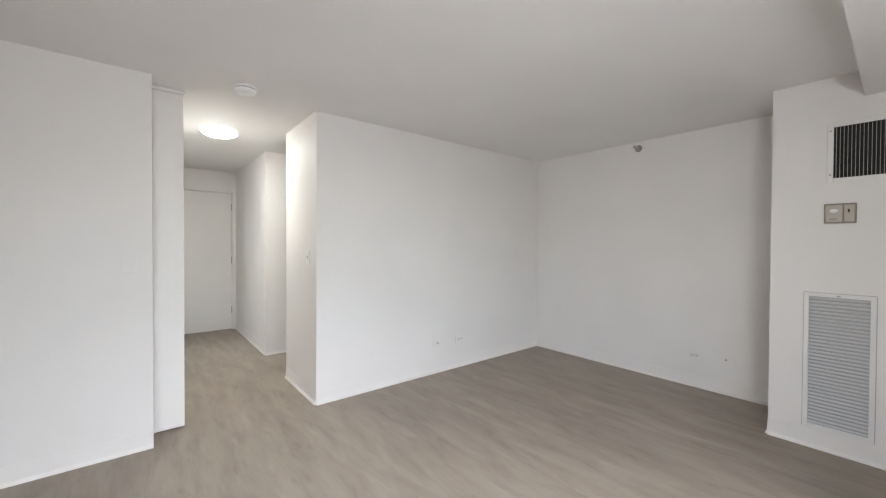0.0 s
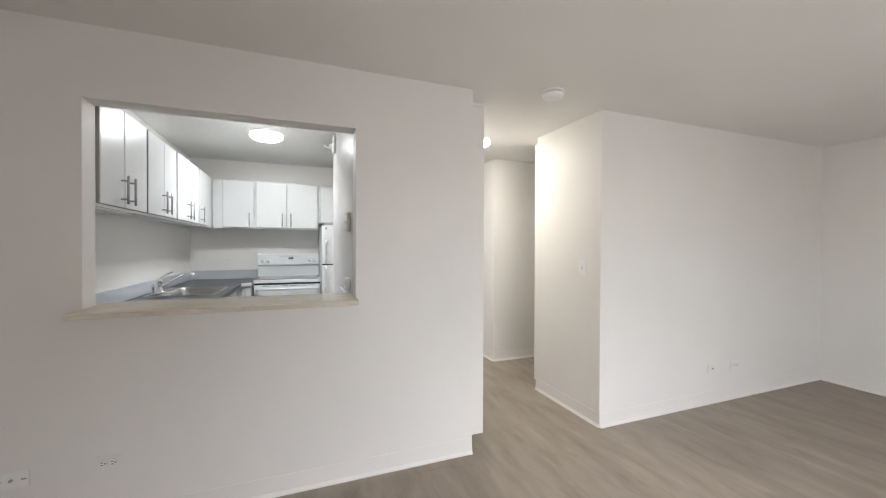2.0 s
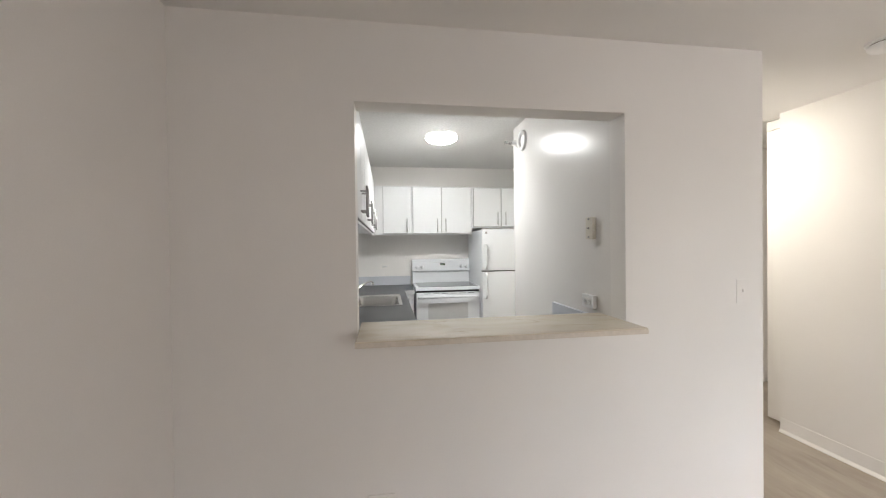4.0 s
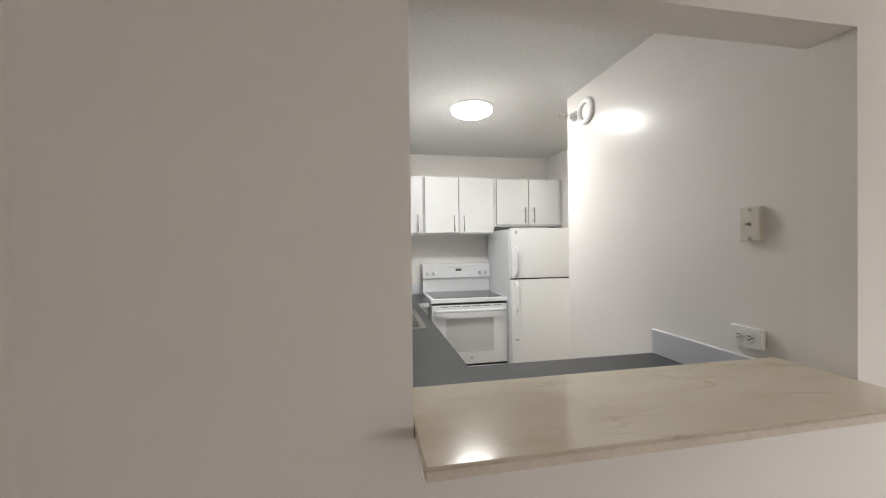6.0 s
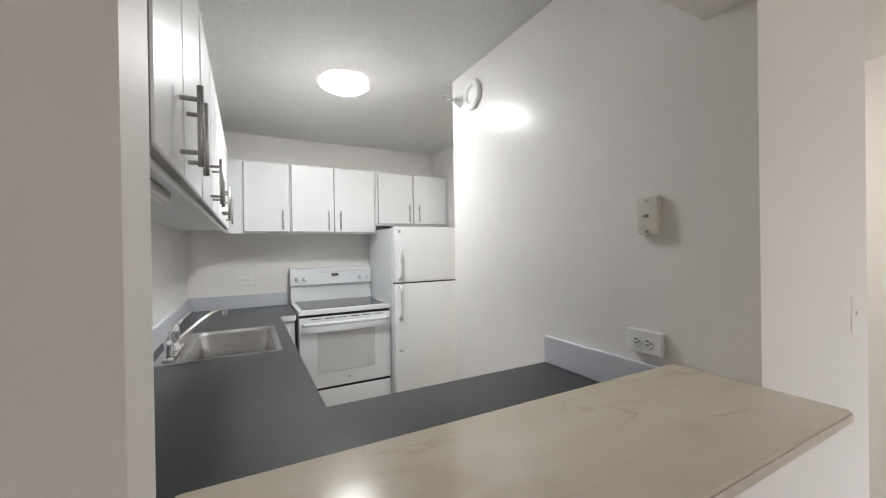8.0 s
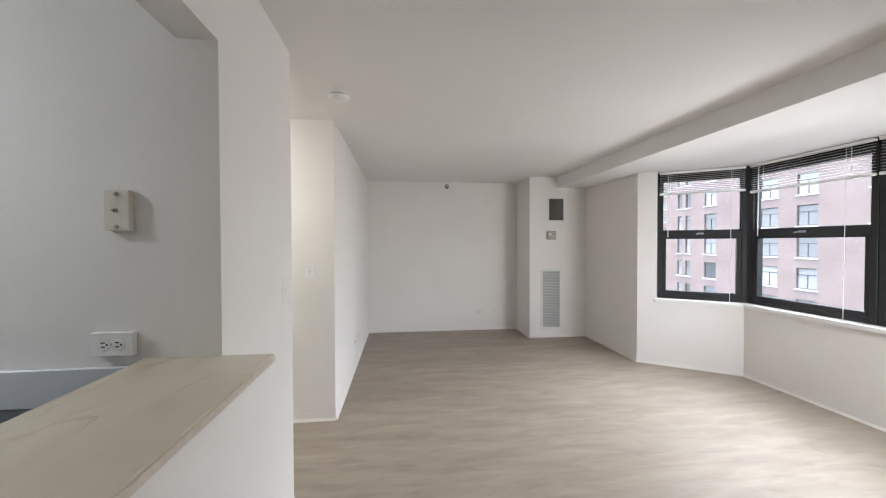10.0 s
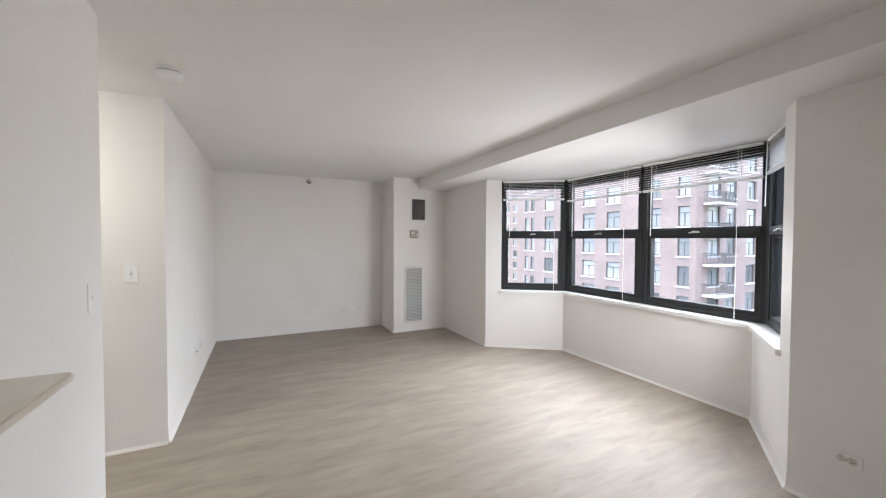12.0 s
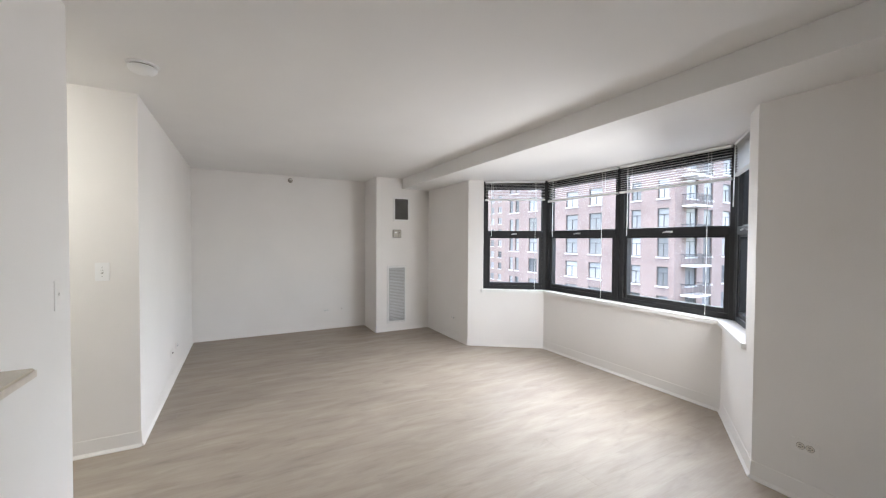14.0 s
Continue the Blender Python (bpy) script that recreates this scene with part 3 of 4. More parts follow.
# ---- ceiling lamps ----
def dome_lamp(x, y, z, r, material, label):
    ob = thing("ceiling_light", (x, y, z), label, "ceiling lamp")
    part("base_pan", lathe(bmesh.new(), [(0, 0), (r + 0.002, 0), (r + 0.002, -0.006), (0, -0.006)], 48), M_TRIM, ob, "", True)
    part("diffuser", lathe(bmesh.new(), [(r - 0.003, -0.030), (r * 0.90, -0.041), (r * 0.72, -0.054), (r * 0.48, -0.063), (r * 0.2, -0.068), (0, -0.069)], 48), material, ob, "glowing white glass bowl", True)
    part("glass_side", lathe(bmesh.new(), [(r - 0.002, -0.007), (r - 0.001, -0.029)], 48), M_LAMP_SIDE, ob, "softly lit upright glass edge", True)
    for z in (-0.008, -0.027):
        part("trim_ring", lathe(bmesh.new(), [(r - 0.001, z), (r + 0.005, z), (r + 0.005, z - 0.005), (r - 0.001, z - 0.005), (r - 0.001, z)], 48), M_RING, ob, "thin brushed metal ring", True)
    for k in range(3):
        a = k * 2.0944 + 0.4
        part("clip", boxes((-0.003, r + 0.0045, -0.034, 0.003, r + 0.0075, -0.004)), M_RING, ob).rotation_euler = (0, 0, a)
    return ob


dome_lamp(-1.35, 1.79, CEIL_K, 0.145, M_LAMP_K, "round flush kitchen ceiling light, switched on")
dome_lamp(0.518, 1.05, CEIL, 0.150, M_LAMP_H, "round flush hall ceiling light, switched on")


# ---- folding closet doors at the hall ----
bif = thing("closet_door", (0.0, 0.185, 0), "white folding closet door standing open, hung above the floor", "closet door")
part("door_leaf", boxes((0.004, 0.0, 0.012, 0.178, 0.03, CEIL - 0.03), bevel=0.002), M_DOOR, bif)
part("door_leaf", boxes((0.004, 0.036, 0.012, 0.178, 0.066, CEIL - 0.03), bevel=0.002), M_DOOR, bif)
part("top_track", boxes((-0.0, -0.004, CEIL - 0.027, 0.184, 0.07, CEIL - 0.004)), M_TRIM, bif, "white metal track")
bif = thing("closet_door", (1.145, 0.785, 0), "white folding closet door beside the side passage", "closet door")
part("door_leaf", boxes((0.0, 0.0, 0.022, 0.03, 0.17, 2.29), bevel=0.002), M_DOOR, bif)
part("door_leaf", boxes((0.036, 0.0, 0.022, 0.066, 0.17, 2.29), bevel=0.002), M_DOOR, bif)
part("top_track", boxes((0.0, 0.0, 2.295, 0.07, 0.17, CEIL - 0.004)), M_WALL, bif)

# ---- kitchen ----
Z_CTR = 0.925


def pull(parent, x, y, z, length, out, material=None):
    """A bar pull: upright bar on two posts; out is the way it stands off."""
    o = Vector(out)
    h = part("handle", tube(bmesh.new(), [Vector((x, y, z)) + o * 0.034, Vector((x, y, z + length)) + o * 0.034], 0.0062, 10), M_STEEL, parent, "brushed steel bar pull", True)
    for k in (0.17, 0.83):
        p = Vector((x, y, z + length * k))
        part("post", tube(bmesh.new(), [p, p + o * 0.034], 0.005, 8), M_STEEL, h)


def cabinet(at, rz, w, d, h, doors, label, group, hinge=None, pull_low=True, reveal=0.012, body_h=None):
    """A white slab-door cabinet. Local x across the front, y back into the wall, z up."""
    c = thing("kitchen_cabinet", at, label, "cabinet", rz, group)
    part("body", boxes((0.001, 0.019, 0.022, w - 0.001, d, body_h or h), bevel=0.0015), M_CAB, c)
    part("face_frame", boxes((0.001, 0.0, 0, w - 0.001, 0.0185, h), bevel=0.001), M_CAB, c)
    n = len(doors)
    for (x0, x1, hs) in doors:
        dr = part("door", boxes((x0, -0.020, reveal + 0.006, x1, -0.0015, h - reveal), bevel=0.003), M_CAB, c)
        part("edge_band", boxes((x0 - 0.0018, -0.0165, reveal + 0.003, x1 + 0.0018, -0.001, h - reveal + 0.0018)), M_EDGE, dr, "grey door edge band")
        hx = x0 + 0.046 if hs == "l" else x1 - 0.046
        pull(dr, hx, -0.020, 0.035 if pull_low else h - 0.20, 0.16, (0, -1, 0))
    return c


ZU0, ZU1 = 1.551, 2.135
UP = "kitchen wall cabinets"
# along the side wall; local x runs towards +y, the fronts face +x
for y0, y1, m in ((0.13, 0.82, 0.345), (0.822, 1.46, 0.325), (1.462, 2.18, 0.33), (2.182, 2.86, None)):
    w = y1 - y0
    # turned by 90: local x runs to +y, local y to -x
    doors = ((0.06 if y0 < 0.2 else 0.014, m - 0.004, "r"), (m + 0.004, w - 0.014, "l")) if m else ((0.014, 0.36, "l"),)
    cabinet((-2.012, y0, ZU0), 90, w, 0.296, ZU1 - ZU0, doors, "white slab-door wall cabinet with steel bar pulls", UP)
# along the back wall; fronts face -y
cabinet((-2.008, 2.88, ZU0), 0, 0.449, 0.318, ZU1 - ZU0, ((0.108, 0.437, "r"),), "white single-door corner wall cabinet", UP)
cabinet((-1.558, 2.88, ZU0), 0, 0.735, 0.318, ZU1 - ZU0, ((0.012, 0.352, "r"), (0.36, 0.718, "l")), "white two-door wall cabinet above the range", UP)
cabinet((-0.822, 2.88, 1.632), 0, 0.755, 0.318, ZU1 - 0.005 - 1.632, ((0.022, 0.366, "r"), (0.374, 0.724, "l")), "short white wall cabinet above the refrigerator", UP)

ul = thing("under_cabinet_light", (-2.10, 0.25, ZU0 - 0.009), "slim white light fixture under the wall cabinets", "light fixture")
part("housing", boxes((-0.05, 0, 0, 0.05, 0.46, 0.0295), bevel=0.005), M_TRIM, ul)
part("lens", boxes((-0.035, 0.02, -0.004, 0.035, 0.44, -0.0002)), M_PLATE, ul, "white plastic lens, switched off")

# base cabinets under the worktop
BASE = "kitchen base cabinets"
for y0, y1 in ((0.77, 1.5), (1.502, 2.3)):
    w = y1 - y0
    m = w / 2
    cabinet((-1.70, y0, 0.1), 90, w, 0.60, 0.78, ((0.015, m - 0.003, "r"), (m + 0.003, w - 0.015, "l")), "white slab-door base cabinet under the grey worktop", BASE, pull_low=False, body_h=0.6 if y0 > 1 else None)
cabinet((-2.30, 2.60, 0.1), 0, 0.735, 0.59, 0.78, ((0.63, 0.725, "l"),), "white corner base cabinet beside the range", BASE, pull_low=False)
for x0 in (-0.76, -1.22):
    cabinet((x0, 0.725, 0.1), 180, 0.455, 0.60, 0.78, ((0.012, 0.443, "r"),), "white base cabinet under the pass-through", BASE, pull_low=False)

# worktop with the sink cut out
SX0, SX1, SY0, SY1 = -2.255, -1.730, 1.53, 2.20
top = thing("worktop", (0, 0, 0), "dark grey laminate L-shaped kitchen worktop", "countertop")
E = 0.012
bm = bmesh.new()
prism(bm, [(X_KL, T), (X_KR, T), (X_KR, 0.748), (-1.669, 0.748), (-1.669, SY0 + E), (X_KL, SY0 + E)], Z_CTR - 0.038, Z_CTR)
prism(bm, [(X_KL, SY0 + E), (SX0 + E, SY0 + E), (SX0 + E, SY1 - E), (X_KL, SY1 - E)], Z_CTR - 0.038, Z_CTR)
prism(bm, [(SX1 - E, SY0 + E), (-1.669, SY0 + E), (-1.669, SY1 - E), (SX1 - E, SY1 - E)], Z_CTR - 0.038, Z_CTR)
prism(bm, [(X_KL, SY1 - E), (-1.669, SY1 - E), (-1.669, 2.565), (-1.562, 2.565), (-1.562, Y_KB), (X_KL, Y_KB)], Z_CTR - 0.038, Z_CTR)
part("laminate_top", bm, M_COUNTER, top)
part("end_cap", boxes((-1.669, 2.561, Z_CTR - 0.040, -1.559, 2.5645, Z_CTR - 0.002), (-1.5615, 2.565, Z_CTR - 0.040, -1.558, 3.1, Z_CTR - 0.002)), M_CAB, top, "white laminate end strip")
for r in ((X_KL, T, X_KL + 0.018, Y_KB), (X_KL + 0.018, Y_KB - 0.018, -1.562, Y_KB), (X_KR - 0.018, T, X_KR, 0.751)):
    part("backsplash", boxes((r[0], r[1], Z_CTR, r[2], r[3], Z_CTR + 0.112), bevel=0.002), M_SPLASH, top, "light grey laminate upstand")

# sink
sink = thing("kitchen_sink", (SX0, SY0, Z_CTR), "single-bowl stainless steel drop-in sink set in the worktop", "sink")
W, D = SX1 - SX0, SY1 - SY0


def rounded(x0, y0, x1, y1, r, n=5):
    pts = []
    for cx, cy, a0 in ((x1 - r, y1 - r, 0), (x0 + r, y1 - r, 90), (x0 + r, y0 + r, 180), (x1 - r, y0 + r, 270)):
        for k in range(n + 1):
            a = radians(a0 + 90 * k / n)
            pts.append((cx + r * math.cos(a), cy + r * math.sin(a)))
    return pts


def loops(bm, rows, close_last=True):
    rings = [[bm.verts.new((x, y, z)) for x, y in pts] for pts, z in rows]
    n = len(rings[0])
    for a, b in zip(rings, rings[1:]):
        for i in range(n):
            bm.faces.new((a[i], a[(i + 1) % n], b[(i + 1) % n], b[i]))
    if close_last:
        bm.faces.new(rings[-1])
    bmesh.ops.recalc_face_normals(bm, faces=bm.faces)
    return bm


bm = loops(bmesh.new(), [(rounded(0, 0, W, D, 0.03), 0.001), (rounded(0.004, 0.004, W - 0.004, D - 0.004, 0.03), 0.007), (rounded(0.014, 0.014, W - 0.014, D - 0.014, 0.03), 0.008),
                         (rounded(0.11, 0.026, W - 0.026, D - 0.026, 0.05), 0.004), (rounded(0.12, 0.036, W - 0.036, D - 0.036, 0.05), -0.012), (rounded(0.13, 0.046, W - 0.046, D - 0.046, 0.05), -0.15),
                         (rounded(0.16, 0.076, W - 0.076, D - 0.076, 0.04), -0.165), (rounded(0.28, 0.25, W - 0.19, D - 0.25, 0.04), -0.17)])
part("basin", bm, M_SINK, sink, "brushed stainless bowl", True)
part("drain", lathe(bmesh.new(), [(0, -0.166), (0.03, -0.166), (0.042, -0.164), (0.045, -0.169)], 20, Matrix.Translation((0.31, D / 2, 0))), M_CHROME, sink, "chrome drain strainer", True)

tap = thing("kitchen_faucet", (SX0 + 0.055, SY0 + 0.22, Z_CTR + 0.008), "chrome single-lever kitchen faucet with a swivel spout", "faucet")
part("deck_plate", boxes((-0.026, -0.125, 0, 0.026, 0.125, 0.014), bevel=0.006, seg=2), M_CHROME, tap, "", True)
part("post", lathe(bmesh.new(), [(0.030, 0.014), (0.026, 0.022), (0.022, 0.045), (0.022, 0.085), (0.025, 0.09), (0.025, 0.115), (0.018, 0.130), (0, 0.134)], 20), M_CHROME, tap, "", True)
sp = [(0.012, 0.01, 0.055), (0.05, 0.055, 0.085), (0.10, 0.115, 0.125), (0.15, 0.175, 0.152), (0.180, 0.211, 0.160), (0.198, 0.232, 0.156), (0.203, 0.238, 0.144)]
spout = part("spout", tube(bmesh.new(), sp, 0.0082, 12), M_CHROME, tap, "", True)
part("aerator", lathe(bmesh.new(), [(0, 0), (0.013, 0), (0.013, 0.022), (0, 0.022)], 14, Matrix.Translation((0.203, 0.238, 0.126))), M_CHROME, spout, "", True)
part("lever", tube(bmesh.new(), [(0, 0, 0.128), (0.02, 0.03, 0.146), (0.05, 0.09, 0.168), (0.065, 0.125, 0.176)], 0.0075, 10), M_CHROME, tap, "flat chrome lever handle", True)
spray = part("spray_holder", lathe(bmesh.new(), [(0.022, 0.0), (0.022, 0.008), (0.014, 0.014), (0.014, 0.03), (0, 0.03)], 14, Matrix.Translation((0.0, -0.165, 0))), M_CHROME, tap, "", True)
part("spray_head", lathe(bmesh.new(), [(0.010, 0.03), (0.012, 0.06), (0.016, 0.085), (0.012, 0.092), (0, 0.094)], 14, Matrix.Translation((0.0, -0.165, 0))), M_CHROME, spray, "chrome side sprayer", True)

# ---- range ----
rg = thing("kitchen_range", (-1.543, 2.56, 0.026), "white freestanding electric range with a black glass cooktop", "range")
RW, RD = 0.73, 0.625
part("body", boxes((0.0, 0.03, 0.09, RW, RD, 0.90), (0.02, 0.06, -0.026, RW - 0.02, RD - 0.03, 0.09), bevel=0.003), M_ENAMEL, rg)
ct = part("cooktop", boxes((-0.002, -0.01, 0.888, RW + 0.002, RD - 0.07, 0.925), bevel=0.007, seg=2), M_ENAMEL, rg, "", True)
part("glass", boxes((0.03, 0.035, 0.925, RW - 0.03, RD - 0.10, 0.928), bevel=0.001), M_BLACKGLASS, ct, "black ceramic glass")
bg = part("backguard", boxes((0.0, RD - 0.075, 0.925, RW, RD + 0.0, 1.06), bevel=0.003), M_ENAMEL, rg)
bm = bmesh.new()
sec = [(RD - 0.085, 1.06), (RD - 0.098, 1.075), (RD - 0.075, 1.205), (RD - 0.05, 1.222), (RD, 1.222), (RD, 1.06)]
a = [bm.verts.new((-0.004, y, z)) for y, z in sec]
b = [bm.verts.new((RW + 0.004, y, z)) for y, z in sec]
for i in range(len(sec)):
    j = (i + 1) % len(sec)
    bm.faces.new((a[i], a[j], b[j], b[i]))
bm.faces.new(a[::-1])
bm.faces.new(b)
bmesh.ops.recalc_face_normals(bm, faces=bm.faces)
cp = part("control_panel", bm, M_ENAMEL, rg)
PT = Matrix.Rotation(radians(80), 4, "X")
part("display", boxes((0.355, RD - 0.0925, 1.145, 0.415, RD - 0.084, 1.168)), M_BLACKGLASS, cp, "small dark clock window")
part("clock_digits", boxes(*[(0.366 + k * 0.0105, RD - 0.0935, 1.151, 0.372 + k * 0.0105, RD - 0.0926, 1.162) for k in range(4)]), M_LED, cp, "pale green clock digits")
part("trim_line", boxes((0.25, RD - 0.0825, 1.180, 0.50, RD - 0.079, 1.1825)), M_GREY, cp)
for kx in (0.055, 0.12, 0.625, 0.69):
    kb = part("knob", lathe(bmesh.new(), [(0.0215, 0.0), (0.0215, 0.008), (0.017, 0.012), (0.015, 0.026), (0, 0.028)], 18, Matrix.Translation((kx, RD - 0.091, 1.125)) @ PT), M_ENAMEL, cp, "", True)
    part("pointer", boxes((kx - 0.0035, RD - 0.124, 1.108, kx + 0.0035, RD - 0.112, 1.148), bevel=0.001), M_ENAMEL, kb)
# solid strip, its near-black colour is the shade under the cooktop
part("vent_gap", boxes((0.004, 0.012, 0.866, RW - 0.004, 0.032, 0.886)), M_DARK, rg, "near-black strip standing for the shaded gap under the cooktop")
od = part("oven_door", boxes((0.003, -0.012, 0.315, RW - 0.003, 0.028, 0.866), bevel=0.006, seg=2), M_ENAMEL, rg, "", True)
part("window", boxes((0.135, -0.0145, 0.432, RW - 0.14, -0.0115, 0.745), bevel=0.001), M_OVENGLASS, od, "grey screened oven window")
part("vent_slot", boxes(*[(0.09 + k * 0.10, -0.0135, 0.851, 0.165 + k * 0.10, -0.0115, 0.856) for k in range(6)]), M_DARK, od)
part("badge", lathe(bmesh.new(), [(0, 0), (0.011, 0), (0.011, 0.0015), (0, 0.0015)], 16, Matrix.Translation((0.375, -0.012, 0.372)) @ Matrix.Rotation(radians(90), 4, "X")), M_GREY, od, "small round grey badge")
bm = bmesh.new()
hp = [(0.035, -0.012, 0.812), (0.035, -0.045, 0.818), (0.06, -0.056, 0.82), (0.37, -0.062, 0.82), (RW - 0.06, -0.056, 0.82), (RW - 0.035, -0.045, 0.818), (RW - 0.035, -0.012, 0.812)]
part("handle", tube(bm, hp, 0.0145, 12), M_ENAMEL, od, "white enamelled bar handle", True)
# another solid strip, coloured as the shade between door and drawer
part("drawer_gap", boxes((0.006, 0.0, 0.293, RW - 0.006, 0.028, 0.315)), M_DARK, rg)
part("storage_drawer", boxes((0.003, -0.012, 0.10, RW - 0.003, 0.028, 0.293), bevel=0.005, seg=2), M_ENAMEL, rg, "", True)

# ---- refrigerator ----
fr = thing("refrigerator", (-0.803, 2.46, 0), "white top-freezer refrigerator with two doors", "refrigerator")
FW, FD, FH = 0.715, 0.72, 1.60
part("body", boxes((0.0, 0.065, 0.03, FW, FD, FH - 0.012), bevel=0.004), M_FRIDGE, fr)
part("gasket", boxes((0.01, 0.054, 0.09, FW - 0.01, 0.0655, FH - 0.02)), M_GREY, fr, "grey door gasket")
GZ = 1.125
for nm, z0, z1 in (("freezer_door", GZ + 0.006, FH), ("fridge_door", 0.085, GZ - 0.006)):
    d = part(nm, boxes((0.0, 0.0, z0, FW, 0.054, z1), bevel=0.008, seg=2), M_FRIDGE, fr, "", True)
    hz0, hz1 = (GZ + 0.03, GZ + 0.29) if nm == "freezer_door" else (GZ - 0.30, GZ - 0.025)
    bm = bmesh.new()
    tube(bm, [(0.045, 0.0, hz0), (0.045, -0.03, hz0 + 0.012), (0.045, -0.042, hz0 + 0.05), (0.045, -0.042, hz1 - 0.05), (0.045, -0.03, hz1 - 0.012), (0.045, 0.0, hz1)], 0.0125, 10)
    part("handle", bm, M_FRIDGE, d, "white plastic grip", True)
    for hz in (hz0, hz1):
        part("screw_cap", lathe(bmesh.new(), [(0, 0), (0.012, 0), (0.009, 0.006), (0, 0.006)], 12, Matrix.Translation((0.045, -0.0, hz)) @ Matrix.Rotation(radians(90), 4, "X")), M_GREY, d)
    if nm == "freezer_door":
        part("badge", boxes((0.035, -0.002, FH - 0.055, 0.058, 0.001, FH - 0.03)), M_GREY, d, "small grey badge")
    else:
        part("badge", boxes((0.03, -0.002, 0.555, 0.07, 0.001, 0.567)), M_GREY, d, "small grey badge")
# near-black filler in place of the shade between the two doors
part("gap_strip", boxes((0.004, 0.02, GZ - 0.006, FW - 0.004, 0.054, GZ + 0.006)), M_DARK, fr)
part("hinge_cover", boxes((FW - 0.09, 0.02, FH, FW - 0.01, 0.12, FH + 0.015), bevel=0.004), M_ENAMEL, fr)
part("toe_grille", boxes((0.01, 0.03, 0.005, FW - 0.01, 0.06, 0.08)), M_GREY, fr)

# ---- pass-through sill ----
sill = thing("pass_through_counter", (0, 0, 0), "polished beige marble counter set in the pass-through opening", "counter")
pts = rounded(X_OPEN0 + 0.002, -0.158, X_OPEN1 - 0.002, 0.220, 0.008, 4)
bm = loops(bmesh.new(), [([(x, y) for x, y in pts], Z_SILL + 0.002), (pts, Z_SILL + 0.023), (rounded(X_OPEN0 + 0.005, -0.155, X_OPEN1 - 0.005, 0.217, 0.006, 4), Z_SILL + 0.027)])
bm.faces.new([v for v in bm.verts if abs(v.co.z - (Z_SILL + 0.002)) < 1e-5][::-1])
bmesh.ops.recalc_face_normals(bm, faces=bm.faces)
part("slab", bm, M_MARBLE, sill)
part("front_edge", boxes((X_OPEN0 + 0.004, -0.1605, Z_SILL + 0.003, X_OPEN1 - 0.004, -0.1581, Z_SILL + 0.022), bevel=0.001), M_MARBLE_EDGE, sill, "tan unpolished front edge")


# ---- plates, sprinklers, vents and other fixtures ----
def plate(kind, at, rx_rz, w, h, label, category, group="", d=0.006):
    """A wall plate. Local x across, z up, y out of the wall towards -y; turned by rz."""
    ob = thing(kind, at, label, category, rx_rz, group)
    part("cover_plate", boxes((-w / 2, -d, -h / 2, w / 2, 0.0, h / 2), bevel=0.0022, seg=2), M_WALL if category == "outlet" and d < 0.01 else M_PLATE, ob)
    return ob


def outlet(at, rz, label, d=0.006, brown=False):
    ob = plate("wall_outlet", at, rz, 0.114, 0.070, label, "outlet", "duplex wall outlets", d)
    for cx in (-0.0195, 0.0195):
        turn = Matrix.Rotation(radians(90), 4, "X")
        sk = part("socket", lathe(bmesh.new(), [(0, 0), (0.0165, 0), (0.0165, 0.0022), (0.0155, 0.003), (0, 0.003)], 18, Matrix.Translation((cx, -d, 0)) @ turn), M_SOCKET if brown else M_PLATE, ob)
        part("rim", lathe(bmesh.new(), [(0.0163, 0.0002), (0.0185, 0.0002), (0.0185, 0.0007), (0.0163, 0.0007)], 18, Matrix.Translation((cx, -d, 0)) @ turn), M_TAUPE if brown else M_BEIGE, sk, "narrow gap round the socket")
        y0, y1 = -d - 0.0036, -d - 0.0024
        part("slot", boxes((cx - 0.007, y0, 0.0045, cx + 0.004, y1, 0.0078), (cx - 0.007, y0, -0.0078, cx + 0.004, y1, -0.0045), (cx + 0.007, y0, -0.0026, cx + 0.012, y1, 0.0026)), M_DARK, sk)
    part("screw", lathe(bmesh.new(), [(0, 0), (0.003, 0), (0.002, 0.001), (0, 0.001)], 8, Matrix.Translation((0, -d, 0)) @ Matrix.Rotation(radians(90), 4, "X")), M_STEEL, ob)
    return ob


def jack(at, rz, label, painted=False):
    """A cable plate; a painted-over one shows its small dark connector alone."""
    ob = plate("cable_jack_plate", at, rz, 0.118, 0.072, label, "cable jack", d=0.004 if painted else 0.006)
    if painted:
        ob.children[0].data.materials[0] = M_WALL
    else:
        for cx in (-0.042, 0.042):
            part("mounting_slot", boxes((cx - 0.009, -0.0072, -0.003, cx + 0.009, -0.0058, 0.003), bevel=0.0006), M_TAUPE, ob, "brown slotted mounting hole")
    part("connector", lathe(bmesh.new(), [(0.007, 0), (0.007, 0.004), (0.0045, 0.004), (0.0045, 0.012), (0, 0.012)], 10, Matrix.Translation((0, -0.0038 if painted else -0.006, 0)) @ Matrix.Rotation(radians(90), 4, "X")), M_TAUPE if painted else M_STEEL, ob)
    return ob


def switch(at, rz, label):
    ob = plate("light_switch", at, rz, 0.072, 0.118, label, "light switch", "wall switches", 0.007)
    part("toggle", boxes((-0.004, -0.018, -0.004, 0.004, -0.0068, 0.010), bevel=0.0015), M_PLATE, ob)
    part("collar", boxes((-0.006, -0.0082, -0.012, 0.006, -0.0068, 0.012)), M_GREY, ob)
    for z in (-0.03, 0.03):
        part("screw", lathe(bmesh.new(), [(0, 0), (0.003, 0), (0.002, 0.001), (0, 0.001)], 8, Matrix.Translation((0, -0.007, z)) @ Matrix.Rotation(radians(90), 4, "X")), M_STEEL, ob)
    return ob


